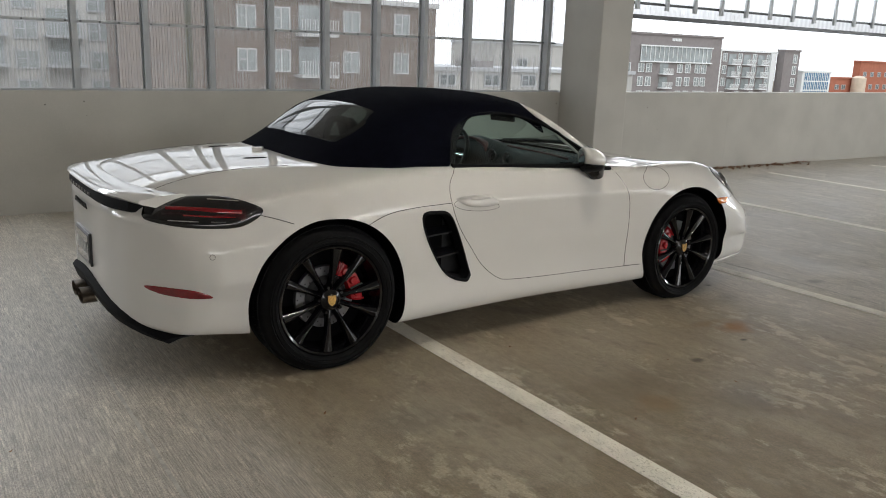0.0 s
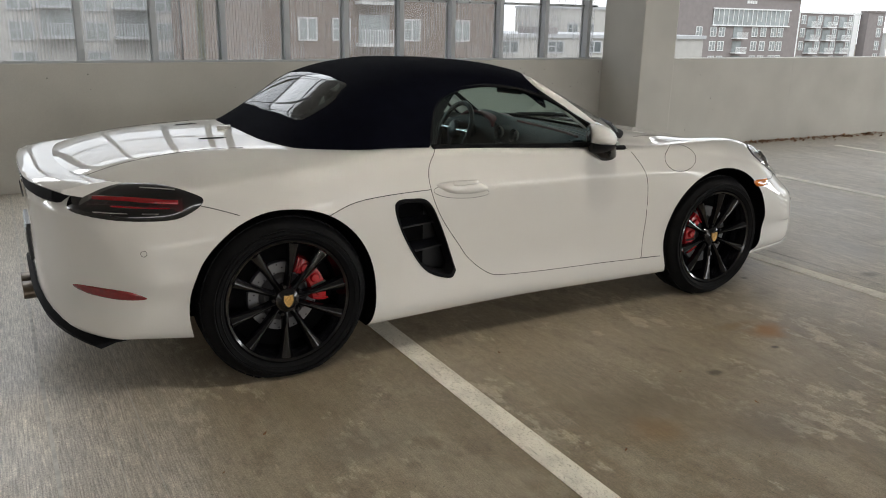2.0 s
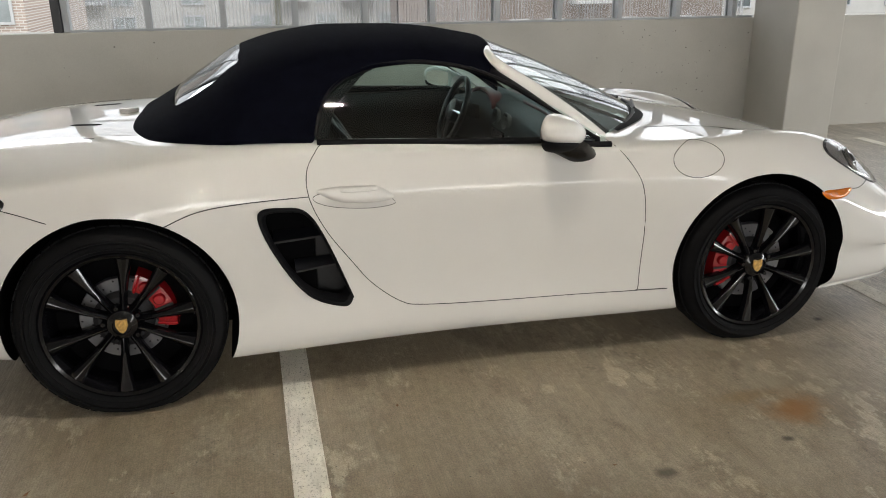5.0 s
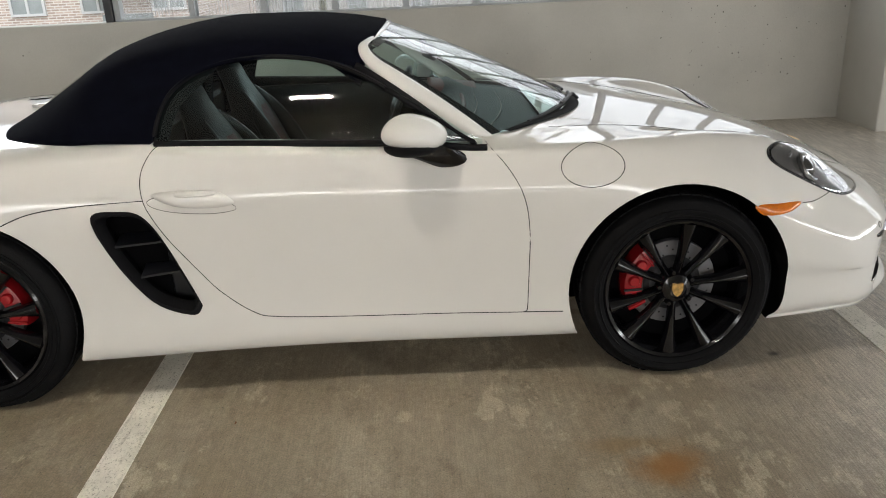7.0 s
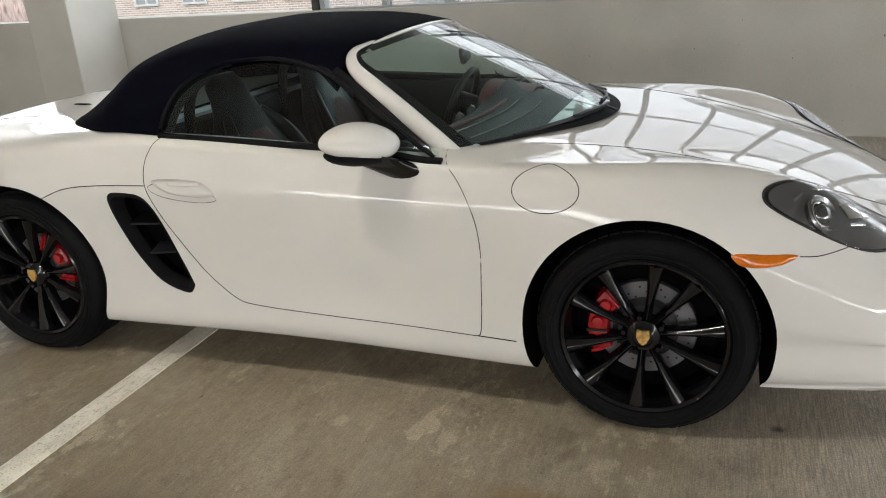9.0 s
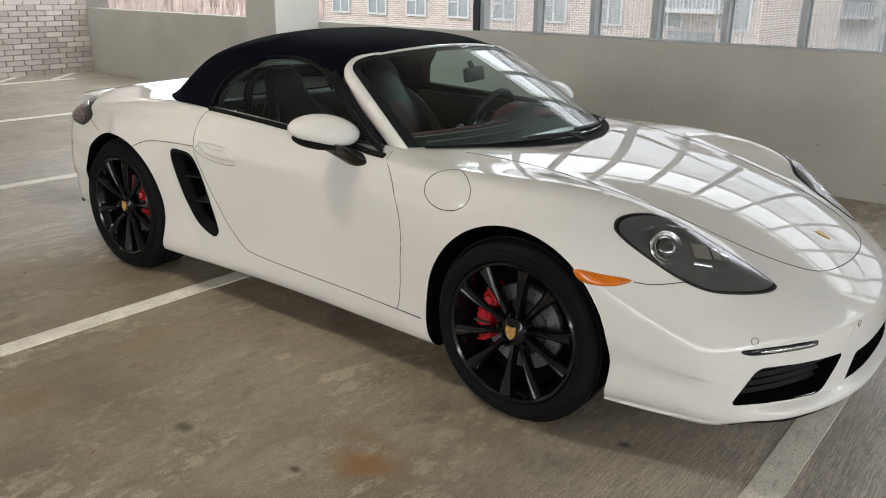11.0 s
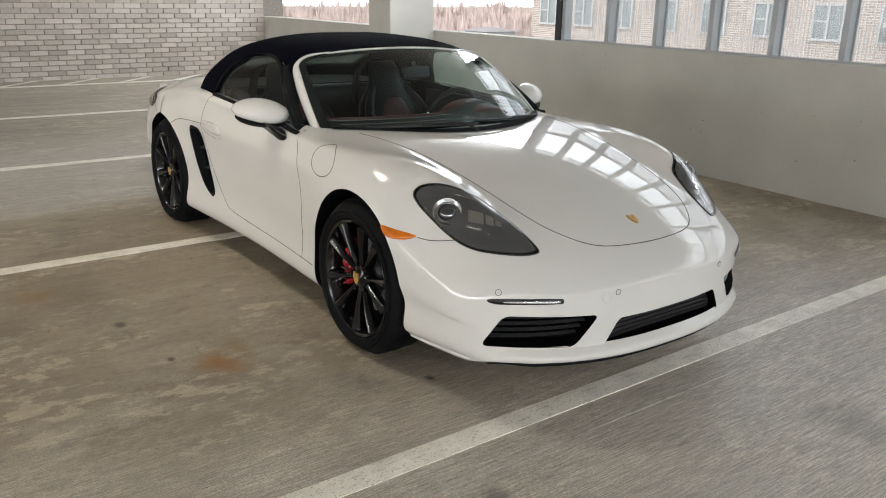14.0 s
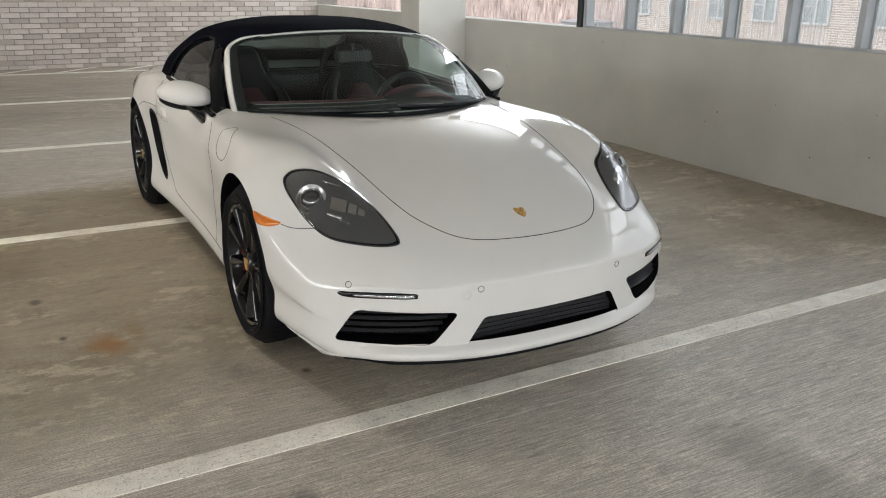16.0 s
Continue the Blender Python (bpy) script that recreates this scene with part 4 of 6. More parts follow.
for u in list(np.linspace(-1.20, -.56, 56)) + list(np.linspace(-.545, -.40, 20)) + list(np.linspace(-.38, .235, 34)):
    sec = top_section(u)
    low = WIN_TOP(u) if u > -.54 else -1
    if low > 0:
        zs = [q.y for q in sec]
        i = next(k for k in range(len(sec) - 1) if zs[k + 1] > low)
        t = max(0, (low - zs[i]) / (zs[i + 1] - zs[i]))
        first = sec[i].lerp(sec[i + 1], t)
        sec = [first] + sec[i + 1:]
    # even spacing, so that every row has the same count
    d = [0]
    for a, b in zip(sec, sec[1:]):
        d.append(d[-1] + (b - a).length)
    half = []
    for k in range(61):
        s = d[-1] * k / 60
        i = min(int(np.searchsorted(d, s, "right")) - 1, len(sec) - 2)
        q = sec[i].lerp(sec[i + 1], (s - d[i]) / max(d[i + 1] - d[i], 1e-9))
        half.append(Vector((u + .24 * (q.x / .78) ** 4 * smoothstep(.7, 1.2, -u) - .055 * (q.x / .6) ** 2 * smoothstep(.02, .235, u), q.x, q.y)))
    rows.append([(p.x, -p.y, p.z) for p in half] + [(p.x, p.y, p.z) for p in half[-2::-1]])
grid_into(bm, rows)
bmesh.ops.recalc_face_normals(bm, faces=bm.faces)
TOP_BVH = BVHTree.FromBMesh(bm)
top = part("soft_top", bm, FABRIC, car, "black woven fabric folding roof", 60)
sol = top.modifiers.new("thick", "SOLIDIFY")
sol.thickness, sol.offset = 0.012, -1


def screen(s, t):
    """A point of the windscreen's surface: s across, t from the cowl to the header."""
    x = (.99 - .362 * s * s) * (1 - t) + (.250 - .092 * s * s) * t + .05 * t * (1 - t)
    y = s * (.704 * (1 - t) + .600 * t + .02 * t * (1 - t) * 4)
    z = (.896 - .046 * s * s) * (1 - t) + (1.222 - .045 * s * s) * t + .035 * t * (1 - t)
    return Vector((x, y, z))


GLASS = bpy.data.materials.new("tinted_glass")
GLASS.use_nodes = True
gn, gl = GLASS.node_tree.nodes, GLASS.node_tree.links
gn.remove(gn["Principled BSDF"])
tr, gs, lw, pw, fr, mx = (gn.new(k) for k in ("ShaderNodeBsdfTransparent", "ShaderNodeBsdfGlossy", "ShaderNodeLayerWeight", "ShaderNodeMath", "ShaderNodeMapRange", "ShaderNodeMixShader"))
tr.inputs["Color"].default_value = (.78, .90, .88, 1)
gs.inputs["Roughness"].default_value = 0.01
lw.inputs["Blend"].default_value = 0.5
pw.operation = "POWER"
pw.inputs[1].default_value = 5
fr.inputs["To Min"].default_value = 0.075
gl.new(lw.outputs["Facing"], pw.inputs[0])
gl.new(pw.outputs[0], fr.inputs["Value"])
gl.new(fr.outputs["Result"], mx.inputs[0])
gl.new(tr.outputs[0], mx.inputs[1])
gl.new(gs.outputs[0], mx.inputs[2])
gl.new(mx.outputs[0], gn["Material Output"].inputs["Surface"])

def screen_edge(t):
    """How far across the glass reaches: its upper corners are rounded."""
    d = max(0.0, (t - .86) / .14)
    return 1 - .15 * (1 - math.sqrt(max(1 - d * d, 0.0)))


bm = bmesh.new()
grid_into(bm, [[screen(s * .99 * screen_edge(t), t) for s in np.linspace(-1, 1, 25)] for t in list(np.linspace(0.0, .86, 12)) + list(np.linspace(.88, .995, 9))])
part("windscreen", bm, GLASS, car, "clear sloping windscreen glass", 60)
bm = bmesh.new()
rim_in, rim_out = [], []
for t in list(np.linspace(.0, .86, 12)) + list(np.linspace(.88, .995, 9)):
    rim_out.append((screen_edge(t) * .985, t))
    rim_in.append((screen_edge(t) * .985 - .05, min(t, .95)))
for sgn in (-1, 1):
    bm = bmesh.new()
    grid_into(bm, [[screen(sgn * (a[0] + (b[0] - a[0]) * k), a[1] + (b[1] - a[1]) * k) - Vector((.003, 0, .003)) for k in np.linspace(0, 1, 4)] for a, b in zip(rim_out, rim_in)])
    part("glass_border", bm, SEAL, car, "black printed border of the windscreen", 60)
for s0, s1, t0, t1 in ((-.80, .80, .945, .99), (-.94, .94, .0, .045)):
    bm = bmesh.new()
    grid_into(bm, [[screen(s, t) - Vector((.003, 0, .003)) for s in np.linspace(s0, s1, 24)] for t in np.linspace(t0, t1, 5)])
    part("glass_border", bm, SEAL, car, "black printed border of the windscreen", 60)


def pillar_point(side, t, k):
    """Across the windscreen pillar: from the glass edge (k = 0) it rolls back to the door window (k = 1)."""
    e = screen(1.0, t)
    a = k * math.pi / 2
    return Vector((e.x + .006 - .050 * (1 - .4 * t) * (1 - math.cos(a)) - .020 * k * (1 - .6 * t), side * (e.y - .004 + .034 * (1 - .10 * t) * math.sin(a)), e.z - .004 - .022 * k * k))


# one painted frame up the pillars, round the corners and across the header
loop = [(1.0, t) for t in np.linspace(-.04, .84, 18)]
loop += [(1 - .16 * (1 - math.cos(a)), .84 + .16 * math.sin(a)) for a in np.linspace(.12, math.pi / 2 - .08, 10)]
loop += [(s, 1.0) for s in np.linspace(.83, 0, 12)]
loop = loop + [(-s, t) for s, t in loop[-2::-1]]
pts = [screen(s, t) for s, t in loop]
bm = bmesh.new()
rows = []
for i, (s, t) in enumerate(loop):
    e = 1e-3
    nor = (screen(s + e, t) - screen(s - e, t)).cross(screen(s, t + e) - screen(s, t - e)).normalized()
    nor = nor if nor.z > 0 else -nor
    tan = (pts[min(i + 1, len(pts) - 1)] - pts[max(i - 1, 0)]).normalized()
    out = nor.cross(tan) * -1
    if out.dot(pts[i] - screen(0, .4)) < 0:
        out = -out
    up = smoothstep(.6, 1.0, t)
    wide, deep = .036 - .008 * up, .056 - .030 * up
    row = []
    for k in np.linspace(-.12, 1, 10):
        a = k * math.pi / 2
        row.append(pts[i] + nor * .004 + out * wide * math.sin(a) - nor * deep * (1 - math.cos(a)))
    rows.append(row)
grid_into(bm, rows)
bmesh.ops.recalc_face_normals(bm, faces=bm.faces)
ob = part("windscreen_frame", bm, PAINT, car, "white painted windscreen frame", 60)
sol = ob.modifiers.new("thick", "SOLIDIFY")
sol.thickness, sol.offset = 0.010, -1

# ---------------------------------------------------------------- lamps, lines and trim that follow the body
RED_LENS = material("red_lens", (0.20, 0.006, 0.010), 0.08, vary=0.2, scale=30, coat=1.0)
RED_DIM = material("smoked_red_lens", (0.045, 0.003, 0.006), 0.08, vary=0.4, scale=40, coat=1.0)
RED_DARK = material("dark_red_reflector", (0.19, 0.006, 0.011), 0.12, vary=0.2, scale=60, coat=1.0)
AMBER = material("amber_lens", (0.60, 0.15, 0.004), 0.12, vary=0.18, scale=30, coat=0.4)
LAMP_DARK = material("smoked_lamp_housing", (0.008, 0.008, 0.009), 0.10, vary=0.2, coat=0.3)
LAMP_BEZEL = material("dark_grey_lamp", (0.06, 0.061, 0.063), 0.3, vary=0.25, scale=25, coat=1.0)
CUP = material("dim_reflector", (0.34, 0.345, 0.35), 0.25, metal=1.0, vary=0.4, scale=60)
LENS_CORE = material("projector_glass", (0.16, 0.165, 0.17), 0.08, metal=0.85, vary=0.5, scale=70)
LAMP_GREY = material("grey_lamp_bezel", (0.10, 0.10, 0.105), 0.25, vary=0.15, coat=1.0)
BOWL = material("satin_reflector", (0.66, 0.67, 0.69), 0.22, metal=1.0, vary=0.25, scale=60)
CHROME = material("bright_chrome", (0.72, 0.73, 0.74), 0.08, metal=1.0, vary=0.05)
SEAM = material("panel_gap", (0.02, 0.02, 0.02), 0.9)
CALIPER = material("red_caliper_paint", (0.34, 0.008, 0.013), 0.25, vary=0.1, coat=0.6)
PIPE = material("sooty_steel", (.16, .13, .10), .35, metal=.8, vary=.3, scale=30)
SLAT = material("satin_black_slat", (0.035, 0.036, 0.038), 0.3, vary=0.2)
FIN = material("dark_plastic_fin", (0.008, 0.0085, 0.011), 0.32, vary=0.2)
PLATE = material("pale_plate", (0.55, 0.55, 0.53), 0.5, vary=0.1)
DISC = material("brake_disc_steel", (0.19, 0.19, 0.20), 0.42, metal=0.7, vary=0.15, fine=300)
REAR_GLASS = GLASS.copy()
REAR_GLASS.name = "dark_rear_glass"
REAR_GLASS.node_tree.nodes["Transparent BSDF"].inputs["Color"].default_value = (.20, .24, .24, 1)
GOLD = material("gold_crest", (0.50, 0.30, 0.09), 0.35, metal=0.25, vary=0.35, scale=120)
DASH = material("black_dashboard", (0.011, 0.0135, 0.0142), 0.55, vary=0.2, fine=400, bump=0.2, spec=0.35)
LEATHER = material("black_leather", (0.010, 0.0106, 0.0118), 0.38, vary=0.2, fine=400, bump=0.15, spec=0.4)
RED_LEATHER = material("dark_red_leather", (0.11, 0.030, 0.032), 0.5, vary=0.2, fine=400, bump=0.2)


def frame_of(view):
    v = Vector(view).normalized()
    r = v.cross(Vector((0, 0, 1))).normalized()
    return v, r, r.cross(v)


def on_body(p, v, tree=None):
    """Where the line through p along v first meets the body from outside."""
    tree = BVH if tree is None else tree
    loc, nor, _, _ = tree.ray_cast(Vector(p) - Vector(v) * 1.5, Vector(v))
    if loc is None:
        loc, nor, _, _ = tree.find_nearest(Vector(p))
    if nor.dot(Vector(v)) > 0:
        nor = -nor
    return loc, nor


def patch(name, outline, centre, view, mat, lift=0.004, parent=None, label="", tree=None, both=True, rings=7, edge=-0.003, n=5, inner=0.0, even=False):
    """A skin over the body inside an outline (metres, right and up as seen along view). Made once on the near side and mirrored."""
    v, r, w = frame_of(view)
    loop = spline([(a, b, 0) for a, b in outline], n, True)
    bm = bmesh.new()
    rows = []
    bent = None
    if even:
        ab = [(q.x * k, q.y * k) for q in loop for k in (.1, .4, .7, .95)]
        depth = [(on_body(Vector(centre) + r * a + w * b, v, tree)[0] - Vector(centre)).dot(v) for a, b in ab]
        bent = np.linalg.lstsq(np.array([(1, a, b, a * a, a * b, b * b) for a, b in ab]), np.array(depth), rcond=None)[0]
    for k in range(rings + 1):
        s = inner + (1 - inner) * k / rings
        row = []
        for q in loop:
            p = Vector(centre) + r * q.x * s + w * q.y * s
            loc, nor = on_body(p, v, tree)
            if even:
                a, b = q.x * s, q.y * s
                loc = p + v * float(bent @ np.array((1, a, b, a * a, a * b, b * b)))
                nor = -v
            h = lift * (1 - s ** 8) + edge * s ** 8
            row.append(loc + nor * h)
        rows.append(row)
    vs = grid_into(bm, rows, closed=True)
    bmesh.ops.remove_doubles(bm, verts=bm.verts, dist=1e-5)
    bmesh.ops.recalc_face_normals(bm, faces=bm.faces)
    made = []
    for side in ((1, -1) if both else (1,)):
        b2 = bm.copy()
        if side < 0:
            for q in b2.verts:
                q.co.y = -q.co.y
        f0 = b2.faces[:]
        out = sum((f.normal for f in f0), Vector()).dot(Vector((v.x, v.y * side, v.z)))
        if (out > 0) == (side > 0):
            bmesh.ops.reverse_faces(b2, faces=f0)
        made.append(part(name, b2, mat, parent if parent is not None else car, label, 50))
    bm.free()
    return made


def body_line(name, points, view, radius=0.0022, parent=None, both=True, closed=False, n=6, mat=None, lift=-0.0006, tree=None):
    v = Vector(view).normalized()
    pts = []
    for p in spline(points, n, closed):
        loc, nor = on_body(p, v, tree)
        pts.append(loc + nor * lift)
    for side in ((1, -1) if both else (1,)):
        bm = bmesh.new()
        tube_into(bm, [(p.x, p.y * side, p.z) for p in pts], radius, 5, closed)
        part(name, bm, mat or SEAM, parent if parent is not None else car, smooth=60)


SIDE = (0, 1, 0)
DOWN = (0, 0, -1)
# door and panel gaps
DOOR = [(.56, .885), (.64, .80), (.695, .70), (.715, .58), (.712, .43), (.708, .33), (.705, .286), (.697, .271), (.66, .269), (.45, .275), (.1, .284), (-.17, .299), (-.26, .322), (-.36, .40), (-.43, .49), (-.52, .62), (-.572, .74), (-.575, .83), (-.54, .895), (-.515, .917)]
body_line("door_gap", [(x, -.9, z) for x, z in DOOR], SIDE, 0.0019)
body_line("sill_gap", [(.69, -.9, .269), (.83, -.9, .266)], SIDE)
body_line("quarter_gap", [(-1.06, -.9, .685), (-.95, -.9, .725), (-.80, -.9, .742), (-.575, -.9, .748)], SIDE, 0.002)
body_line("bumper_gap", [(-1.57, -.9, .765), (-1.50, -.9, .745), (-1.42, -.9, .718)], SIDE, 0.002)
body_line("bumper_gap", [(1.665, -.9, .615), (1.72, -.9, .612), (1.80, -.9, .625)], SIDE, 0.002)
ring = [(.93 + .106 * math.cos(a), -.9, .785 + .067 * math.sin(a)) for a in np.linspace(0, 2 * math.pi, 24, endpoint=False)]
body_line("fuel_flap_gap", ring, SIDE, 0.0019, both=False, closed=True, n=2)
body_line("hood_gap", [(.82, -.60, 1), (1.2, -.54, 1), (1.5, -.50, 1), (1.8, -.455, 1), (1.97, -.385, 1), (2.085, -.25, 1), (2.12, 0, 1), (2.085, .25, 1), (1.97, .385, 1), (1.8, .455, 1), (1.5, .50, 1), (1.2, .54, 1), (.82, .60, 1)], DOWN, 0.0021, both=False)
body_line("lid_gap", [(-1.97, -.52, 1), (-1.7, -.50, 1), (-1.45, -.50, 1), (-1.30, -.53, 1)], DOWN, 0.002)

# door handles
patch("door_handle", [(-.135, .018), (-.10, .030), (0, .031), (.09, .018), (.138, -.022), (.06, -.034), (-.06, -.022)], (-.415, -.80, .728), (-.05, .97, -.24), PAINT, 0.013, both=True, rings=8, edge=-0.001, label="flush white door handle")
# dark line for the handle's gap and the faint shade along its rim
body_line("handle_gap", [(-.56, -.9, .744), (-.52, -.9, .758), (-.42, -.9, .760), (-.33, -.9, .746), (-.27, -.9, .706), (-.35, -.9, .692), (-.47, -.9, .702), (-.54, -.9, .722)], SIDE, 0.0013, closed=True)
patch("handle_grip", [(-.075, .006), (-.06, .014), (.05, .013), (.065, .004), (.05, -.006), (-.06, -.005)], (-.40, -.80, .742), (-.05, .97, -.24), PAINT, 0.020, rings=5, edge=.010)

# headlamps
HL = ((1.787, -.673, .693), (-.811, .519, -.269))
HEADLAMP = [(-.217, .102), (-.189, .13), (-.122, .137), (-.048, .12), (.048, .073), (.134, .005), (.198, -.054), (.246, -.111), (.237, -.128), (.178, -.135), (.071, -.127), (-.014, -.108), (-.089, -.06), (-.163, .013), (-.206, .066)]
lamps = patch("headlight", HEADLAMP, *HL, BLACK_GLOSS, 0.003, rings=9, edge=0.0015, label="smoked teardrop headlight", n=4)
patch("lamp_bezel", [(a * .95, b * .945) for a, b in HEADLAMP], *HL, LAMP_BEZEL, 0.0045, rings=7, edge=0.0025, n=4)
LENS = GLASS.copy()
LENS.name = "clear_lens"
for node in LENS.node_tree.nodes:
    if node.type == "BSDF_TRANSPARENT":
        node.inputs["Color"].default_value = (.98, .98, .98, 1)
    if node.type == "MAP_RANGE":
        node.inputs["To Min"].default_value = 0.04
patch("lens_cover", [(a * 1.0, b * 1.0) for a, b in HEADLAMP], *HL, LENS, 0.013, rings=12, edge=0.004, n=4, label="clear domed headlight cover")
for side, lamp in zip((1, -1), lamps):
    v, r, w = frame_of(HL[1])

    def at(a, b, h):
        loc, nor = on_body(Vector(HL[0]) + r * a + w * b, v)
        q = loc + nor * h
        return Vector((q.x, q.y * side, q.z)), Vector((nor.x, nor.y * side, nor.z))
    c, nrm = at(-.090, .024, .004)
    axis = Vector((1, 0, 0)).lerp(nrm, .78).normalized()
    bm = bmesh.new()
    m = axis.to_track_quat("Z", "Y").to_matrix().to_4x4()
    lathe_into(bm, [(.054, -.012), (.058, .004), (.054, .009), (.046, .005), (.036, -.002), (.030, -.002)], 32, "z")
    bm.transform(Matrix.Translation(c) @ m)
    part("lamp_ring", bm, CUP, lamp, "chrome projector ring", 40)
    bm = bmesh.new()
    lathe_into(bm, [(.034, -.002), (.031, .008), (.022, .015), (.010, .0185), (.0005, .019)], 28, "z")
    bm.transform(Matrix.Translation(c) @ m)
    part("projector_lens", bm, LENS_CORE, lamp, "glassy round projector lens", 60)
    bm = bmesh.new()
    lathe_into(bm, [(.0375, .001), (.0385, .005), (.041, .005), (.042, .001)], 28, "z")
    bm.transform(Matrix.Translation(c) @ m)
    part("lens_highlight_ring", bm, CHROME, lamp, smooth=60)
    for a0, b0, a1, b1, wid in ((-.145, .082, -.105, .092, .006), (-.012, .010, .045, -.002, .022), (.052, -.004, .082, -.014, .017), (.088, -.016, .112, -.026, .011), (-.02, -.028, .035, -.040, .004), (-.06, .092, .01, .072, .002)):
        bm = bmesh.new()
        rows = []
        for s in np.linspace(0, 1, 6):
            rows.append([at(a0 + (a1 - a0) * s, b0 + (b1 - b0) * s + wid * k, .0065 + .002 * (1 - k * k))[0] for k in (-1, -.4, .4, 1)])
        grid_into(bm, rows)
        bmesh.ops.recalc_face_normals(bm, faces=bm.faces)
        part("reflector", bm, CHROME if wid != .006 else LAMP_GREY, lamp, smooth=50)
for side, lamp in zip((1, -1), lamps):
    v, r, w = frame_of(HL[1])
    for k in range(4):
        loc, nor = on_body(Vector(HL[0]) + r * (.018 + .014 * k) + w * (-.046 - .005 * k), v)
        q = loc + nor * .0075
        bm = bmesh.new()
        bmesh.ops.create_icosphere(bm, subdivisions=1, radius=.0028, matrix=Matrix.Translation((q.x, q.y * side, q.z)))
        part("lamp_bead", bm, CHROME, lamp, smooth=60)
body_line("headlight_seal", [Vector(HL[0]) + frame_of(HL[1])[1] * a + frame_of(HL[1])[2] * b for a, b in HEADLAMP], HL[1], 0.0032, closed=True, n=4, mat=BLACK_MATT, lift=0.001)

# side markers, daytime strips, reflectors
patch("side_marker", [(-.073, .004), (-.002, .019), (.071, .033), (.045, -.004), (-.006, -.026), (-.050, -.026)], (1.580, -.855, .603), (.411, .863, -.294), AMBER, 0.005, rings=5, label="amber side marker lamp")
patch("position_light", [(-.161, .002), (-.127, .010), (0, .0125), (.135, .012), (.149, -.001), (.135, -.010), (0, -.012), (-.126, -.012)], (2.09, -.64, .446), (-.744, .50, -.12), BLACK_GLOSS, 0.006, rings=5, label="slim position lamp in a black frame")
patch("position_lens", [(-.10, .0), (-.06, .004), (.10, .005), (.125, -.001), (.10, -.005), (-.06, -.005)], (2.09, -.64, .446), (-.744, .50, -.12), BOWL, 0.0085, rings=4, edge=0.004)
patch("rear_reflector", [(-.165, .046), (-.03, .022), (.085, -.003), (.150, -.036), (.039, -.033), (-.105, .004)], (-1.915, -.835, .462), (.249, .925, -.286), RED_DARK, 0.004, rings=5, label="red reflector strip in the bumper")

# tail lamps
TL = ((-1.785, -.76, .782), (.286, .939, -.193))
TAIL = [(-.245, .013), (-.208, .059), (-.077, .073), (.06, .071), (.153, .052), (.235, .021), (.259, -.001), (.233, -.035), (.161, -.07), (.055, -.076), (-.083, -.065), (-.227, -.03)]
tails = patch("tail_light", [(a * 1.03 - .006, b * 1.02) for a, b in TAIL], *TL, LAMP_DARK, 0.012, rings=9, label="smoked tail light with red bars")
v, r, w = frame_of(TL[1])
for side, lamp in zip((1, -1), tails):
    for a0, b0, a1, b1, wid, mt in ((-.165, .004, .175, -.014, .030, RED_DIM), (-.15, .014, .16, -.008, .008, RED_LENS), (-.08, -.020, .13, -.030, .003, RED_LENS), (-.14, -.036, -.02, -.046, .0022, CHROME), (.02, .046, .15, .036, .0018, CHROME), (.03, -.048, .09, -.050, .0022, CHROME)):
        bm = bmesh.new()
        rows = []
        for s in np.linspace(0, 1, 12):
            row = []
            for k in (-1, -.5, .5, 1):
                loc, nor = on_body(Vector(TL[0]) + r * (a0 + (a1 - a0) * s) + w * (b0 + (b1 - b0) * s + wid * k), v)
                q = loc + nor * (.0152 - .003 * abs(k) ** 2 - (.0022 if mt is RED_DIM else 0))
                row.append((q.x, q.y * side, q.z))
            rows.append(row)
        grid_into(bm, rows)
        bmesh.ops.recalc_face_normals(bm, faces=bm.faces)
        part("light_bar", bm, mt, lamp, smooth=50)

# parking sensors and front crest
for y, z in ((-.72, .478), (-.306, .462), (.306, .462), (.72, .478)):
    loc, nor = on_body((2.2, y, z), (-1, 0, 0))
    bm = bmesh.new()
    lathe_into(bm, [(.0115, -.001), (.0122, .0006), (.0105, .0014), (.0102, -.001)], 20, "z")
    bm.transform(Matrix.Translation(loc) @ nor.to_track_quat("Z", "Y").to_matrix().to_4x4())
    part("parking_sensor", bm, SEAM, car, smooth=60)
loc, nor = on_body((-1.79, -.9, .60), (.2, .98, 0))
bm = bmesh.new()
lathe_into(bm, [(.0115, -.001), (.0122, .0006), (.0105, .0014), (.0102, -.001)], 20, "z")
bm.transform(Matrix.Translation(loc) @ nor.to_track_quat("Z", "Y").to_matrix().to_4x4())
part("parking_sensor", bm, SEAM, car, smooth=60)
SHIELD = [(-.024, .032), (0, .028), (.024, .032), (.026, .0), (.014, -.024), (0, -.034), (-.014, -.024), (-.026, .0)]
patch("hood_crest", [(a, b) for a, b in SHIELD], (2.01, 0, .66), (-.35, .0, -.94), GOLD, 0.003, both=False, rings=4, label="small gold and red shield badge")
patch("tow_cover", [(.021 * math.cos(a), .021 * math.sin(a)) for a in np.linspace(0, 2 * math.pi, 10, endpoint=False)], (2.24, -.36, .445), (-.99, .12, 0), PAINT, 0.0022, both=False, rings=4)

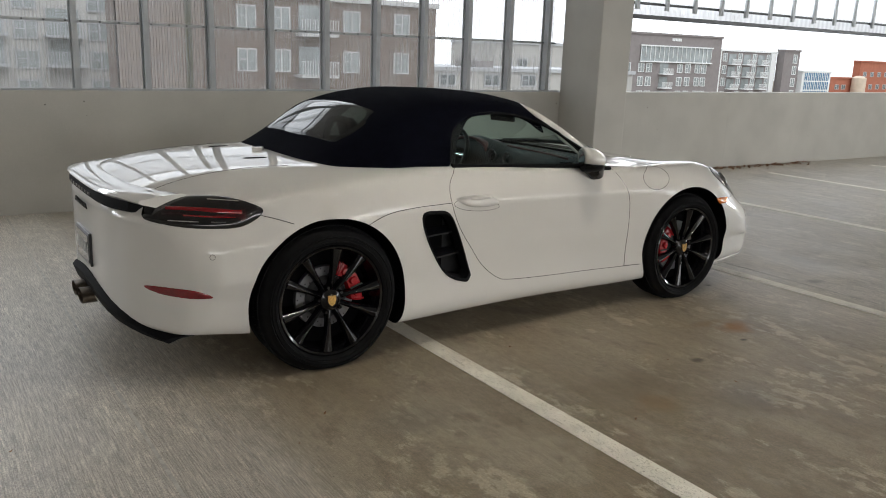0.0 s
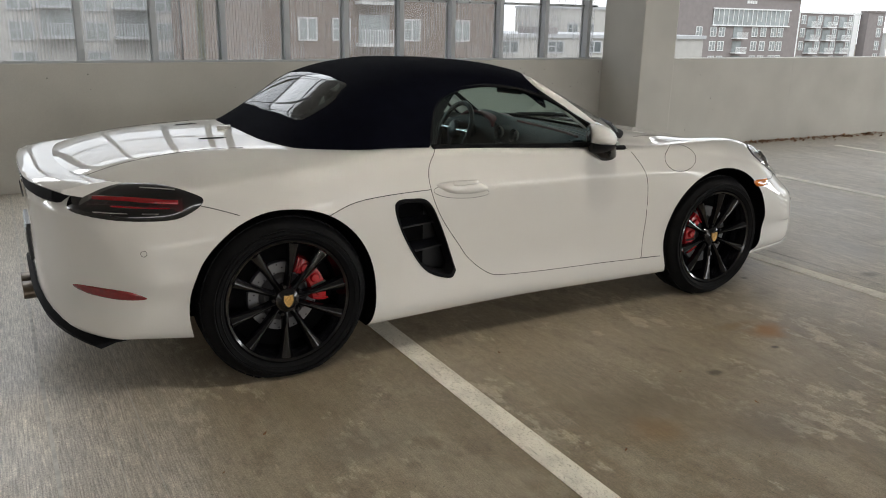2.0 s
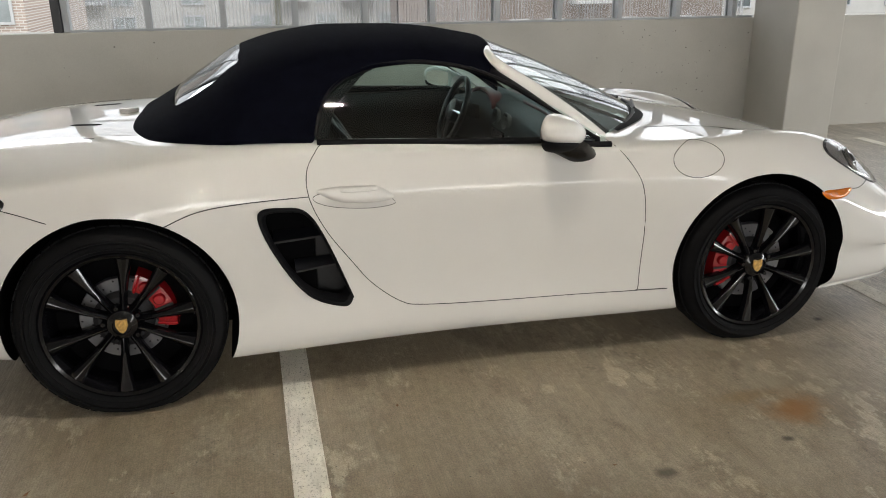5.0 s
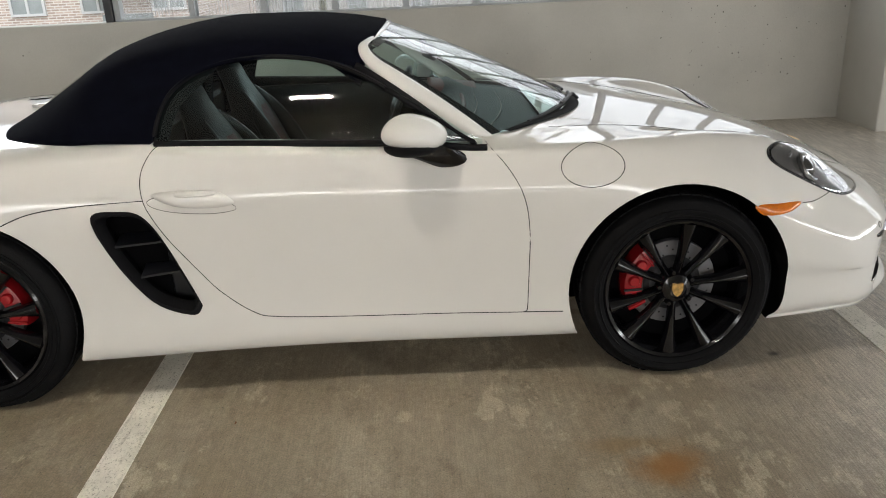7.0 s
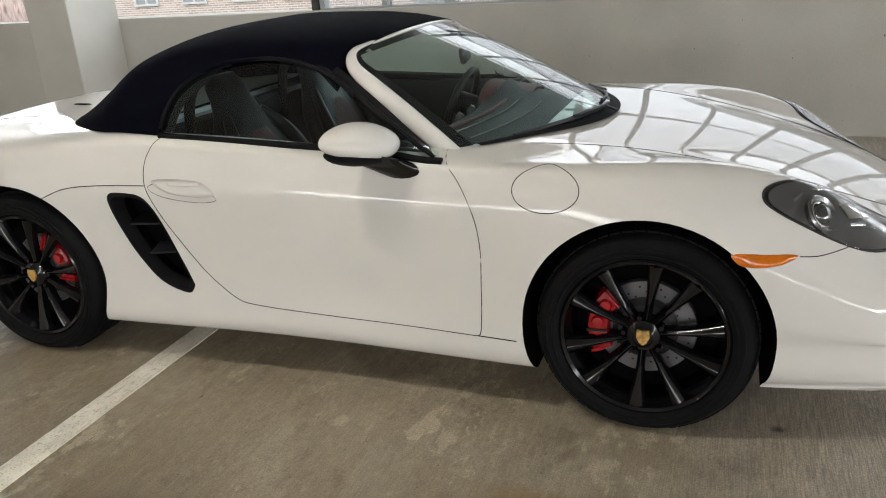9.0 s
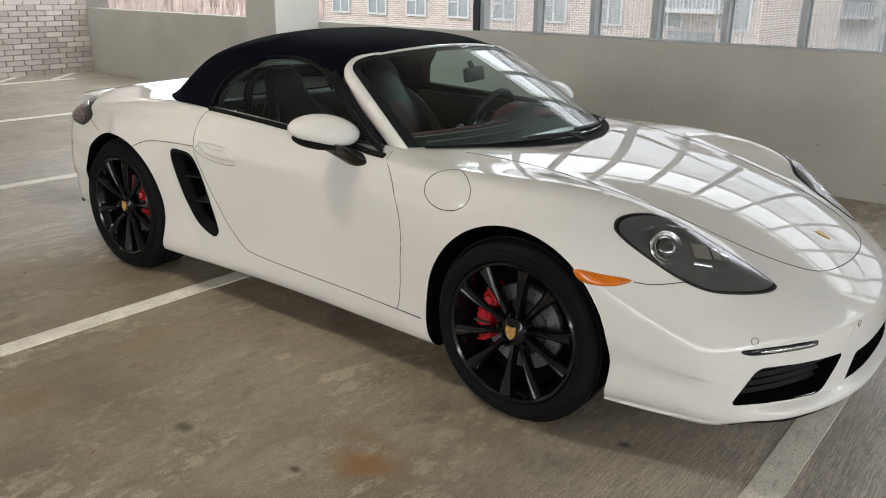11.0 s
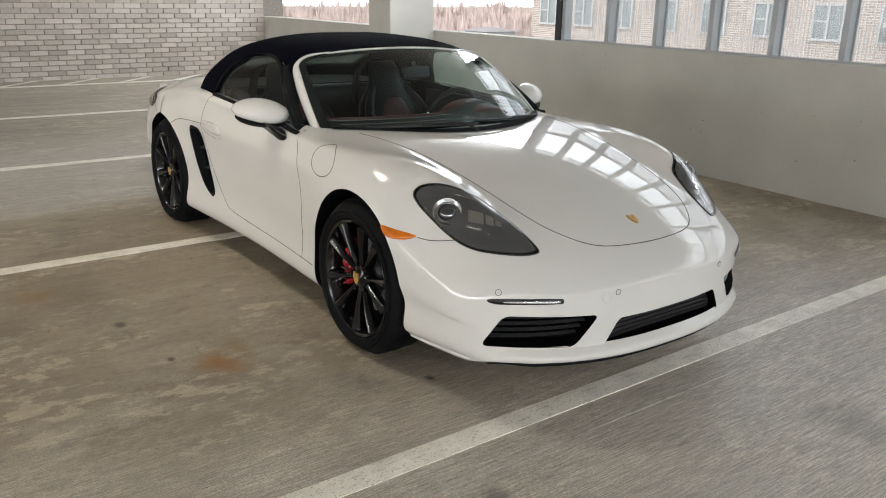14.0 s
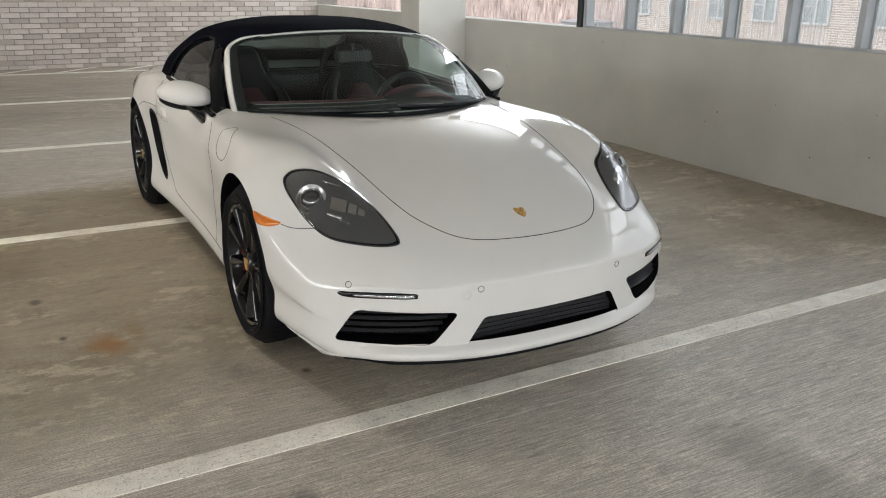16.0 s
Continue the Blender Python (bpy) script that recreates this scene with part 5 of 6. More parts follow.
# front intake slats and mesh
for side in (-1, 1):
    d = Vector((1, side * 0.50, 0)).normalized()
    r = Vector((-d.y, d.x, 0)) * side
    c = Vector((2.085, side * .565, .332))
    for k, (z, a0, a1) in enumerate(((.036, -.17, .19), (.012, -.19, .18), (-.012, -.20, .165), (-.036, -.205, .15))):
        bm = bmesh.new()
        rows = []
        for s in np.linspace(0, 1, 9):
            a = a0 + (a1 - a0) * s
            p = c - r * a + d * (-.006 - .03 * (2 * s - 1) ** 2 * 0.6) + Vector((0, 0, z))
            rows.append([p + d * .016 * ca + Vector((0, 0, .0075 * sa)) for ca, sa in ((1, 0), (0, 1), (-1, .4), (-1, -.4), (0, -1))])
        vs = grid_into(bm, rows, closed=True)
        bm.faces.new(vs[0])
        bm.faces.new(vs[-1][::-1])
        bmesh.ops.recalc_face_normals(bm, faces=bm.faces)
        part("intake_slat", bm, SLAT, car, smooth=40)
part("intake_mesh", box(2.172, 2.180, -.33, .33, .25, .342), BLACK_MATT, car, "fine black mesh in the centre intake")
for z in (.266, .284, .302, .320, .337):
    part("mesh_bar", box(2.178, 2.186, -.325 + (z - .26) * .6, .325 - (z - .26) * .6, z - .0035, z + .0035), BLACK_MATT, car)

# painted lip: a shelf under the intakes that ends in a rounded edge
bm = bmesh.new()
rows = []
for y in np.linspace(-.76, .76, 61):
    f = 1 - smoothstep(.60, .76, abs(y))
    row = []
    for z, out in ((.262, -.006), (.246, .010), (.236, .020), (.228, .024), (.218, .024), (.206, .018), (.196, .006), (.190, -.010)):
        loc, nor = on_body((2.6, y, z), (-1, 0, 0))
        flat = Vector((nor.x, nor.y, 0)).normalized()
        row.append(loc + flat * (out * f - .004 * (1 - f)))
    rows.append(row)
grid_into(bm, rows)
bmesh.ops.recalc_face_normals(bm, faces=bm.faces)
ob = part("front_lip", bm, PAINT, car, "white painted front spoiler lip", 60)
bm = bmesh.new()
rows = []
for y in np.linspace(-.74, .74, 41):
    f = 1 - smoothstep(.58, .74, abs(y))
    row = []
    for z, out in ((.198, -.02), (.194, .012), (.184, .014), (.178, -.02)):
        loc, nor = on_body((2.6, y, max(z, .195)), (-1, 0, 0))
        flat = Vector((nor.x, nor.y, 0)).normalized()
        row.append(Vector((loc.x, loc.y, z)) + flat * (out * f - .02 * (1 - f)))
    rows.append(row)
grid_into(bm, rows)
bmesh.ops.recalc_face_normals(bm, faces=bm.faces)
part("underbody_edge", bm, SEAL, car, "black rubber edge under the front lip", 60)

# side intake surround and fins
for side in (-1, 1):
    ringp = spline([(x, z, 0) for x, z in VENT], 6, True)
    bm = bmesh.new()
    rows = []
    cx, cz = -.585, .53
    for s, dy in ((1.03, .001), (1.0, .004), (.94, .002), (.90, -.020), (.86, -.055)):
        row = []
        for q in ringp:
            loc, nor = on_body((cx + (q.x - cx) * 1.02, -1, cz + (q.y - cz) * 1.02), SIDE)
            row.append((cx + (q.x - cx) * s, side * (-loc.y + dy), cz + (q.y - cz) * s))
        rows.append(row)
    grid_into(bm, rows, closed=True)
    bmesh.ops.recalc_face_normals(bm, faces=bm.faces)
    vt = part("side_intake", bm, SEAL, car, "black side air intake with two fins", 50)
    for x0, z0, x1, z1 in ((-.725, .578, -.513, .582), (-.655, .464, -.465, .472)):
        bm = bmesh.new()
        lo = [bm.verts.new(p) for p in ((x0 + .02, side * .846, z0), (x1 - .005, side * .826, z1 + .004), (x1 - .01, side * .775, z1 + .022), (x0 + .02, side * .775, z0 + .022))]
        hi = [bm.verts.new(v.co + Vector((0, 0, .007))) for v in lo]
        bm.faces.new(lo[::-1])
        bm.faces.new(hi)
        for i in range(4):
            bm.faces.new((lo[i], lo[(i + 1) % 4], hi[(i + 1) % 4], hi[i]))
        bmesh.ops.recalc_face_normals(bm, faces=bm.faces)
        part("fin", bm, FIN, vt)

# rear spoiler, light strip, plate, diffuser and tailpipes
bm = bmesh.new()
rows = []
for y in np.linspace(-.66, .66, 31):
    o = bow(-2.10, y) + 2.10
    e = max(0, abs(y) - .50) / .16
    lift = .014 * (1 - e * e)
    rows.append([Vector((x + o, y, z)) for x, z in ((-1.93, .842), (-1.97, .850 + lift * .3), (-2.06, .842 + lift * .8), (-2.135, .830 + lift), (-2.142, .820 + lift), (-2.13, .812 + lift * .8), (-2.05, .79), (-1.94, .79))])
vs = grid_into(bm, rows, closed=True)
bm.faces.new(vs[0])
bm.faces.new(vs[-1][::-1])
bmesh.ops.recalc_face_normals(bm, faces=bm.faces)
part("rear_spoiler", bm, PAINT, car, "white lip spoiler", 50)
bm = bmesh.new()
rows = []
for y in np.linspace(-.60, .60, 25):
    o = bow(-2.10, y) + 2.10
    rows.append([Vector((x + o, y, z)) for x, z in ((-2.05, .835), (-2.118, .832), (-2.132, .815), (-2.135, .785), (-2.12, .772), (-2.05, .772))])
vs = grid_into(bm, rows, closed=True)
bm.faces.new(vs[0])
bm.faces.new(vs[-1][::-1])
bmesh.ops.recalc_face_normals(bm, faces=bm.faces)
part("light_strip", bm, SEAL, car, "black strip between the tail lights", 40)
for k in range(7):
    y = -.21 + .07 * k
    part("badge_bar", box(-2.141, -2.134, y - .018, y + .018, .794, .808, .002), LAMP_GREY, car)
for k in range(8):
    y = -.13 + .034 * k
    bm = bmesh.new()
    tube_into(bm, [(-2.139, y - .012, .716), (-2.141, y - .004, .742), (-2.141, y + .010, .728), (-2.139, y + .016, .718)], .0032, 5)
    part("model_badge", bm, SLAT, car, smooth=60)
plate = part("number_plate", box(-2.142, -2.128, -.155, .155, .44, .60, .003), SLAT, car, "number plate in a dark frame")
part("plate_field", box(-2.1455, -2.1425, -.14, .14, .455, .585), LAMP_GREY, plate)
for k in range(6):
    part("plate_bar", box(-2.148, -2.146, -.11 + .04 * k, -.085 + .04 * k, .495, .55), PLATE, plate)
bm = bmesh.new()
rows = []
for y in np.linspace(-.74, .74, 29):
    o = bow(-2.12, y) + 2.12
    e = (abs(y) / .74) ** 2
    rows.append([Vector((x + o, y, z)) for x, z in ((-2.10, .405 - .17 * e), (-2.137, .40 - .17 * e), (-2.152, .375 - .15 * e), (-2.135, .31 - .10 * e), (-2.08, .215 + .012 * e), (-1.90, .212 + .02 * e), (-1.90, .24))])
vs = grid_into(bm, rows, closed=True)
bm.faces.new(vs[0])
bm.faces.new(vs[-1][::-1])
bmesh.ops.recalc_face_normals(bm, faces=bm.faces)
part("diffuser", bm, SEAL, car, "black plastic lower rear valance", 40)
for y in (-.075, .075):
    bm = bmesh.new()
    for i, (r0, x0, x1) in enumerate(((1.0, -2.185, -2.02), (.9, -2.185, -2.02))):
        rows = []
        for x in ((x0, x1) if i == 0 else (x1, x0)):
            rows.append([Vector((x, y + .070 * r0 * math.cos(a), .285 + .036 * r0 * math.sin(a))) for a in np.linspace(0, 2 * math.pi, 24, endpoint=False)])
        grid_into(bm, rows, closed=True)
    part("tailpipe", bm, PIPE, car, "oval steel tailpipe", 40)
patch("deck_slot", [(-.06, .012), (.06, .014), (.065, -.010), (-.055, -.014)], (-1.37, -.28, .95), (0.05, .25, -.97), SEAL, 0.003, rings=3, label="black slotted deck grille")

bm = box(-.036, .030, -.026, .026, -.004, .016, .006)
loc, nor = on_body((-1.245, 0, 1.2), DOWN)
bm.transform(Matrix.Translation(loc) @ nor.to_track_quat("Z", "Y").to_matrix().to_4x4())
part("aerial_cover", bm, PAINT, car, "small white cover on the rear deck", 40)

# ---------------------------------------------------------------- glass and cabin
REAR_WIN = [(-.44, .132), (-.30, .155), (0, .162), (.30, .155), (.44, .132), (.485, .05), (.485, -.04), (.458, -.125), (.42, -.15), (.2, -.162), (0, -.165), (-.2, -.162), (-.42, -.15), (-.458, -.125), (-.485, -.04), (-.485, .05)]
RW = ((-.905, 0, 1.11), (.6, 0, -.8))


def inside(p, loop):
    hit = False
    for (x0, y0), (x1, y1) in zip(loop, loop[1:] + loop[:1]):
        if (y0 > p[1]) != (y1 > p[1]) and p[0] < (x1 - x0) * (p[1] - y0) / (y1 - y0) + x0:
            hit = not hit
    return hit


# the opening in the roof behind the glass
v, r, w = frame_of(RW[1])
hole = [(a * .955, b * .955) for a, b in [tuple(q[:2]) for q in spline([(a, b, 0) for a, b in REAR_WIN], 5, True)]]
bm = bmesh.new()
bm.from_mesh(top.data)
gone = []
for f in bm.faces:
    q = f.calc_center_median() - Vector(RW[0])
    if f.calc_center_median().x < -.6 and inside((q.dot(r), q.dot(w)), hole):
        gone.append(f)
bmesh.ops.delete(bm, geom=gone, context="FACES")
bm.to_mesh(top.data)
bm.free()
rear_glass = patch("rear_window", REAR_WIN, *RW, REAR_GLASS, 0.007, both=False, tree=TOP_BVH, rings=8, even=True, label="dark glass rear window")[0]
patch("rear_glass_border", REAR_WIN, *RW, BLACK_MATT, 0.0035, parent=rear_glass, both=False, tree=TOP_BVH, rings=4, inner=.89, edge=-.014, even=True)


def side_y(z):
    sec = top_section(0.0)
    for a, b in zip(sec, sec[1:]):
        if b.y >= z:
            t = (z - a.y) / max(b.y - a.y, 1e-6)
            return a.x + (b.x - a.x) * max(t, -.6)
    return sec[-1].x


zz = np.linspace(.86, 1.165, 14)
PANE_BEND = np.polyfit(zz, [side_y(z) for z in zz], 2)
for side in (-1, 1):
    bm = bmesh.new()
    rows = []
    for x in np.linspace(-.53, .565, 44):
        z0 = T_BASE(x) - .02 - .03 * smoothstep(.3, .56, x)
        z1 = max(WIN_TOP(x) + .012, z0 + .004)
        rows.append([Vector((x, side * (float(np.polyval(PANE_BEND, z0 + (z1 - z0) * s)) - .010), z0 + (z1 - z0) * s)) for s in np.linspace(0, 1, 9)])
    grid_into(bm, rows)
    bmesh.ops.recalc_face_normals(bm, faces=bm.faces)
    part("side_window", bm, GLASS, car, "dark tinted side window", 60)
    bm = bmesh.new()
    rows = []
    for t in np.linspace(0, .95, 24):
        p = pillar_point(side, t, 1.0)
        x = p.x - .028 + .014 * t
        z = max(WIN_TOP(x) - .004, T_BASE(x) - .035)
        q = Vector((x, side * (side_y(z) - .002), z))
        rows.append([p, p.lerp(q, .5) + Vector((0, side * .002, .001)), q])
    grid_into(bm, rows)
    bmesh.ops.recalc_face_normals(bm, faces=bm.faces)
    ob = part("pillar_seal", bm, SEAL, car, "black rubber pillar seal", 60)
    sol = ob.modifiers.new("thick", "SOLIDIFY")
    sol.thickness, sol.offset = 0.012, 0
    bm = bmesh.new()
    tube_into(bm, [(x, side * (side_y(T_BASE(x)) + .008), T_BASE(x) + .001 - .03 * smoothstep(.3, .56, x)) for x in np.linspace(-.53, .58, 24)], .0125, 8)
    part("belt_seal", bm, SEAL, car, smooth=60)
    bm = bmesh.new()
    tube_into(bm, [(x, side * (side_y(WIN_TOP(x)) + .001), WIN_TOP(x)) for x in list(np.linspace(-.532, -.45, 10)) + list(np.linspace(-.42, .25, 20))], .0085, 6)
    part("window_seal", bm, SEAL, car, smooth=60)
    bm = bmesh.new()
    rows = []
    for x in list(np.linspace(-.533, -.45, 14)) + list(np.linspace(-.43, -.30, 8)):
        z, f = WIN_TOP(x), smoothstep(-.30, -.45, x)
        q = Vector((x + .040 * f, side * (side_y(max(z - .025, .9)) - .020), max(z - .012 - .02 * f, .89)))
        rows.append([Vector((x - .012, side * (side_y(z) - .016), z + .012)), q])
    grid_into(bm, rows)
    part("quarter_trim", bm, SEAL, car, "black inner trim round the quarter window", 60)

# cowl and wipers
bm = bmesh.new()
rows = []
for s in np.linspace(-1, 1, 41):
    row = []
    for k in np.linspace(0, 1, 6):
        x = .95 - .315 * s * s + k * (.082 - .045 * s ** 4)
        loc, nor = on_body((x, s * .665, 1.2), DOWN)
        row.append(Vector((x, s * .665, loc.z + .004 + .006 * math.sin(math.pi * k))))
    rows.append(row)
grid_into(bm, rows)
bmesh.ops.recalc_face_normals(bm, faces=bm.faces)
part("cowl", bm, SEAL, car, "black ribbed plastic cowl panel", 60)
for y0, y1 in ((.55, -.02), (-.02, -.52)):
    wp = bmesh.new()
    pts = []
    for k in np.linspace(0, 1, 12):
        s = (y0 + (y1 - y0) * k) / .665
        p = screen(s, .004 + .035 * k)
        pts.append(p + Vector((.006, 0, .006)))
    tube_into(wp, pts, .007, 5)
    blade = part("wiper", wp, BLACK_MATT, car, "black wiper arm and blade", 60)
    wp = bmesh.new()
    tube_into(wp, [pts[6] + Vector((.004, 0, .006)), pts[2] + Vector((.016, 0, .008)), on_body((1.03 - .3 * (y0 / .665) ** 2, y0 - .03, 1.2), DOWN)[0] + Vector((0, 0, .012))], .007, 6)
    part("wiper_arm", wp, BLACK_MATT, blade, smooth=60)

# door mirrors: the housing's long axis runs from the outer rear to the inner front
for side in (-1, 1):
    c0 = Vector((.324, .880, .931))
    ax_a, ax_d = Vector((.55, -.835, 0)), Vector((.835, .55, 0))

    def mirror_point(a, d, z):
        p = c0 + ax_a * a + ax_d * d + Vector((0, 0, z))
        return Vector((p.x, side * p.y, p.z))
    bm = bmesh.new()
    bmesh.ops.create_uvsphere(bm, u_segments=36, v_segments=22, radius=1)
    for q in bm.verts:
        x, y, z = q.co
        d = y * .105 if y > 0 else max(y * .06, -.032)
        bulge = 1 + .10 * (1 - z * z)
        q.co = mirror_point(x * .130 * bulge, d * (1 + .12 * x), (z * .064 if z > 0 else max(z, -.52) * .062 * (1 + .2 * x)) - .010 * y - .012 * x)
    bmesh.ops.recalc_face_normals(bm, faces=bm.faces)
    mir = part("door_mirror", bm, PAINT, car, "white door mirror on a black stalk", 50)
    bm = bmesh.new()
    bmesh.ops.create_uvsphere(bm, u_segments=28, v_segments=14, radius=1)
    for q in bm.verts:
        x, y, z = q.co
        d = y * .092 if y > 0 else max(y * .06, -.025)
        q.co = mirror_point(x * .127 - .002, d, -.034 - .012 * x + min(z, .1) * .042)
    bmesh.ops.recalc_face_normals(bm, faces=bm.faces)
    part("mirror_underside", bm, SEAL, mir, smooth=45)
    bm = bmesh.new()
    rows = []
    for s in np.linspace(0, 1, 7):
        cx, cy, cz, rx, rz = .365 + .090 * s, .895 - .065 * s, .876 - .050 * s, .080 - .026 * s, .026 + .010 * s
        rows.append([Vector((cx + rx * math.cos(a), side * (cy + .024 * math.sin(a) * (1 - s)), cz + rz * math.sin(a))) for a in np.linspace(0, 2 * math.pi, 14, endpoint=False)])
    ends = grid_into(bm, rows, closed=True)
    bm.faces.new(ends[0])
    bm.faces.new(ends[-1][::-1])
    bmesh.ops.recalc_face_normals(bm, faces=bm.faces)
    part("stalk", bm, BLACK_GLOSS, mir, smooth=60)
    bm = bmesh.new()
    ring = [mirror_point(.104 * math.copysign(abs(math.cos(a)) ** .8, math.cos(a)), -.034, .042 * math.copysign(abs(math.sin(a)) ** .8, math.sin(a)) + .004) for a in np.linspace(0, 2 * math.pi, 32, endpoint=False)]
    bm.faces.new([bm.verts.new(p) for p in ring])
    part("mirror_glass", bm, CHROME, mir, "mirror glass")

# brakes and wheel centres
for wh in [o for o in car.children if o.name.startswith("wheel")]:
    rear = wh.matrix_basis.translation.x < 0
    h, rd = (.13, .150) if rear else (.1175, .160)
    bm = bmesh.new()
    lathe_into(bm, [(.075, -h + .095), (rd - .002, -h + .095), (rd, -h + .10), (rd, -h + .12), (.075, -h + .12)], 48)
    disc = part("brake_disc", bm, DISC, wh, "drilled steel brake disc", 30)
    bm = bmesh.new()
    for k in range(40):
        a = 2 * math.pi * k / 40
        rr = (.108, .124, .140)[k % 3]
        bmesh.ops.create_circle(bm, cap_ends=True, segments=7, radius=.0038, matrix=Matrix.Translation((rr * math.cos(a), -h + .0940, rr * math.sin(a))) @ pose(0, 0, 0, 90, 0, 0))
    tagged(part("drilled_holes", bm, SEAM, disc), kind="stuff")
    bm = bmesh.new()
    lathe_into(bm, [(.001, -h + .075), (.085, -h + .075), (.104, -h + .088), (.104, -h + .12)], 32)
    part("hub_bell", bm, BLACK_MATT, wh, smooth=30)
    bm = bmesh.new()
    mid = math.radians(30 if rear else 170)
    rows = []
    for s in np.linspace(-1, 1, 13):
        a = mid + s * math.radians(40)
        lump = 1 - .25 * (abs(abs(s) - .05) < .12)
        prof = ((.112, .07), (.118, .055 + .01 * (1 - lump)), (.150, .050), (.178, .058 + .01 * (1 - lump)), (.186, .085), (.186, .125), (.112, .125))
        rows.append([Vector((q * math.cos(a), -h + d, q * math.sin(a))) for q, d in prof])
    vs = grid_into(bm, rows, closed=True)
    bm.faces.new(vs[0])
    bm.faces.new(vs[-1][::-1])
    bmesh.ops.recalc_face_normals(bm, faces=bm.faces)
    cal = part("brake_caliper", bm, CALIPER, wh, "red painted brake caliper", 40)
    for s in (-.62, .0, .62):
        a = mid + s * math.radians(40)
        bm = bmesh.new()
        lathe_into(bm, [(.001, -h + .040), (.016, -h + .041), (.020, -h + .046), (.022, -h + .07)], 16, centre=(.148 * math.cos(a), 0, .148 * math.sin(a)))
        part("piston_cover", bm, CALIPER, cal, smooth=40)
    for s in (-.9, -.3, .3, .9):
        a = mid + s * math.radians(40)
        bm = bmesh.new()
        tube_into(bm, [(q * math.cos(a), -h + .047, q * math.sin(a)) for q in (.116, .15, .182)], .0045, 6)
        part("caliper_rib", bm, SEAM if abs(s) < .5 else CALIPER, cal, smooth=40)
    bm = bmesh.new()
    lathe_into(bm, [(.07, -h + .13), (.24, -h + .13)], 40)
    part("back_plate", bm, WELL, wh)
    bm = bmesh.new()
    prism_into(bm, [(a * .78, b * .78) for a, b in SHIELD], (0, -1, 0), h - .022, h - .014, (0, 0, 0), (1, 0, 0), (0, 0, 1))
    bmesh.ops.recalc_face_normals(bm, faces=bm.faces)
    part("wheel_badge", bm, GOLD, wh)
    for k in range(5):
        a = math.radians(72 * k + 30)
        bm = bmesh.new()
        lathe_into(bm, [(.001, -h + .024), (.0075, -h + .024), (.009, -h + .03), (.009, -h + .06)], 10, centre=(.062 * math.cos(a), 0, .062 * math.sin(a)))
        part("wheel_bolt", bm, BLACK_GLOSS, wh, smooth=40)

# ---------------------------------------------------------------- cabin
def loft_rings(bm, rings):
    vs = grid_into(bm, rings, closed=True)
    bm.faces.new(vs[0])
    bm.faces.new(vs[-1][::-1])
    bmesh.ops.recalc_face_normals(bm, faces=bm.faces)


def oval(cx, cy, cz, rx, ry, tilt=0.0, n=24, power=2.6):
    out = []
    for a in np.linspace(0, 2 * math.pi, n, endpoint=False):
        c, s = math.cos(a), math.sin(a)
        out.append(Vector((cx + rx * math.copysign(abs(c) ** (2 / power), c), cy + ry * math.copysign(abs(s) ** (2 / power), s), cz + tilt * rx * math.copysign(abs(c) ** (2 / power), c))))
    return out


def build_seat(y):
    st = new("sports_seat")
    st.parent = car
    tagged(st, "black leather sports seat with dark red centre panel")
    rings = []
    for s in np.linspace(0, 1, 14):
        z = .42 + .66 * s
        x = -.28 - .26 * s
        wid = .235 + .03 * math.sin(min(s / .55, 1) * math.pi) - .12 * smoothstep(.55, .85, s) - .03 * smoothstep(.9, 1, s)
        thick = .075 - .025 * smoothstep(.5, .9, s) - .02 * smoothstep(.95, 1, s)
        rings.append(oval(x, y, z, thick, wid))
    bm = bmesh.new()
    loft_rings(bm, rings)
    part("backrest", bm, LEATHER, st, smooth=60)
    for sgn in (-1, 1):
        bm = bmesh.new()
        tube_into(bm, spline([(-.20, y + sgn * .21, .44), (-.265, y + sgn * .225, .62), (-.36, y + sgn * .20, .80), (-.45, y + sgn * .12, .92)], 5), lambda s: .055 - .035 * s, 8)
        part("bolster", bm, LEATHER, st, smooth=60)
    bm = bmesh.new()
    rows = []
    for s in np.linspace(0, 1, 10):
        z = .46 + .40 * s
        x = -.215 - .157 * s - .012
        wid = .15 - .05 * s - .05 * smoothstep(.8, 1, s)
        rows.append([Vector((x + .012 * (1 - k * k), y + wid * k, z)) for k in np.linspace(-1, 1, 9)])
    grid_into(bm, rows)
    part("red_insert", bm, RED_LEATHER, st, "dark red leather panel", 60)
    bm = bmesh.new()
    rings = [oval(.0, y, z, .27 * k, .25 * k, .12) for z, k in ((.33, .94), (.36, 1.0), (.43, .99), (.455, .9))]
    loft_rings(bm, rings)
    part("seat_cushion", bm, LEATHER, st, smooth=50)
    return st


build_seat(-.36)
build_seat(.36)
bm = bmesh.new()
rows = []
for y in np.linspace(-.66, .66, 27):
    hump = .055 * math.exp(-((y - .36) / .19) ** 2)
    e = .30 * (y / .665) ** 2
    rows.append([Vector((x - (e if x > .6 else e * .3), y, z)) for x, z in ((.46, .50), (.43, .66), (.40, .80 + hump * .4), (.43, .86 + hump), (.52, .885 + hump), (.66, .885 + hump * .3), (.82, .87), (.96, .865), (.96, .5))])
vs = grid_into(bm, rows, closed=True)
bm.faces.new(vs[0])
bm.faces.new(vs[-1][::-1])
bmesh.ops.recalc_face_normals(bm, faces=bm.faces)
dash = part("dashboard", bm, DASH, car, "black dashboard with red instrument hood", 50)
bm = bmesh.new()
rows = []
for s in np.linspace(0, 1, 12):
    x = .40 + .22 * s
    rows.append([Vector((x, .36 + .20 * math.cos(a) * (1 - .25 * s), .855 + .085 * math.sin(a) * (1 - .35 * s))) for a in np.linspace(.05, math.pi - .05, 17)])
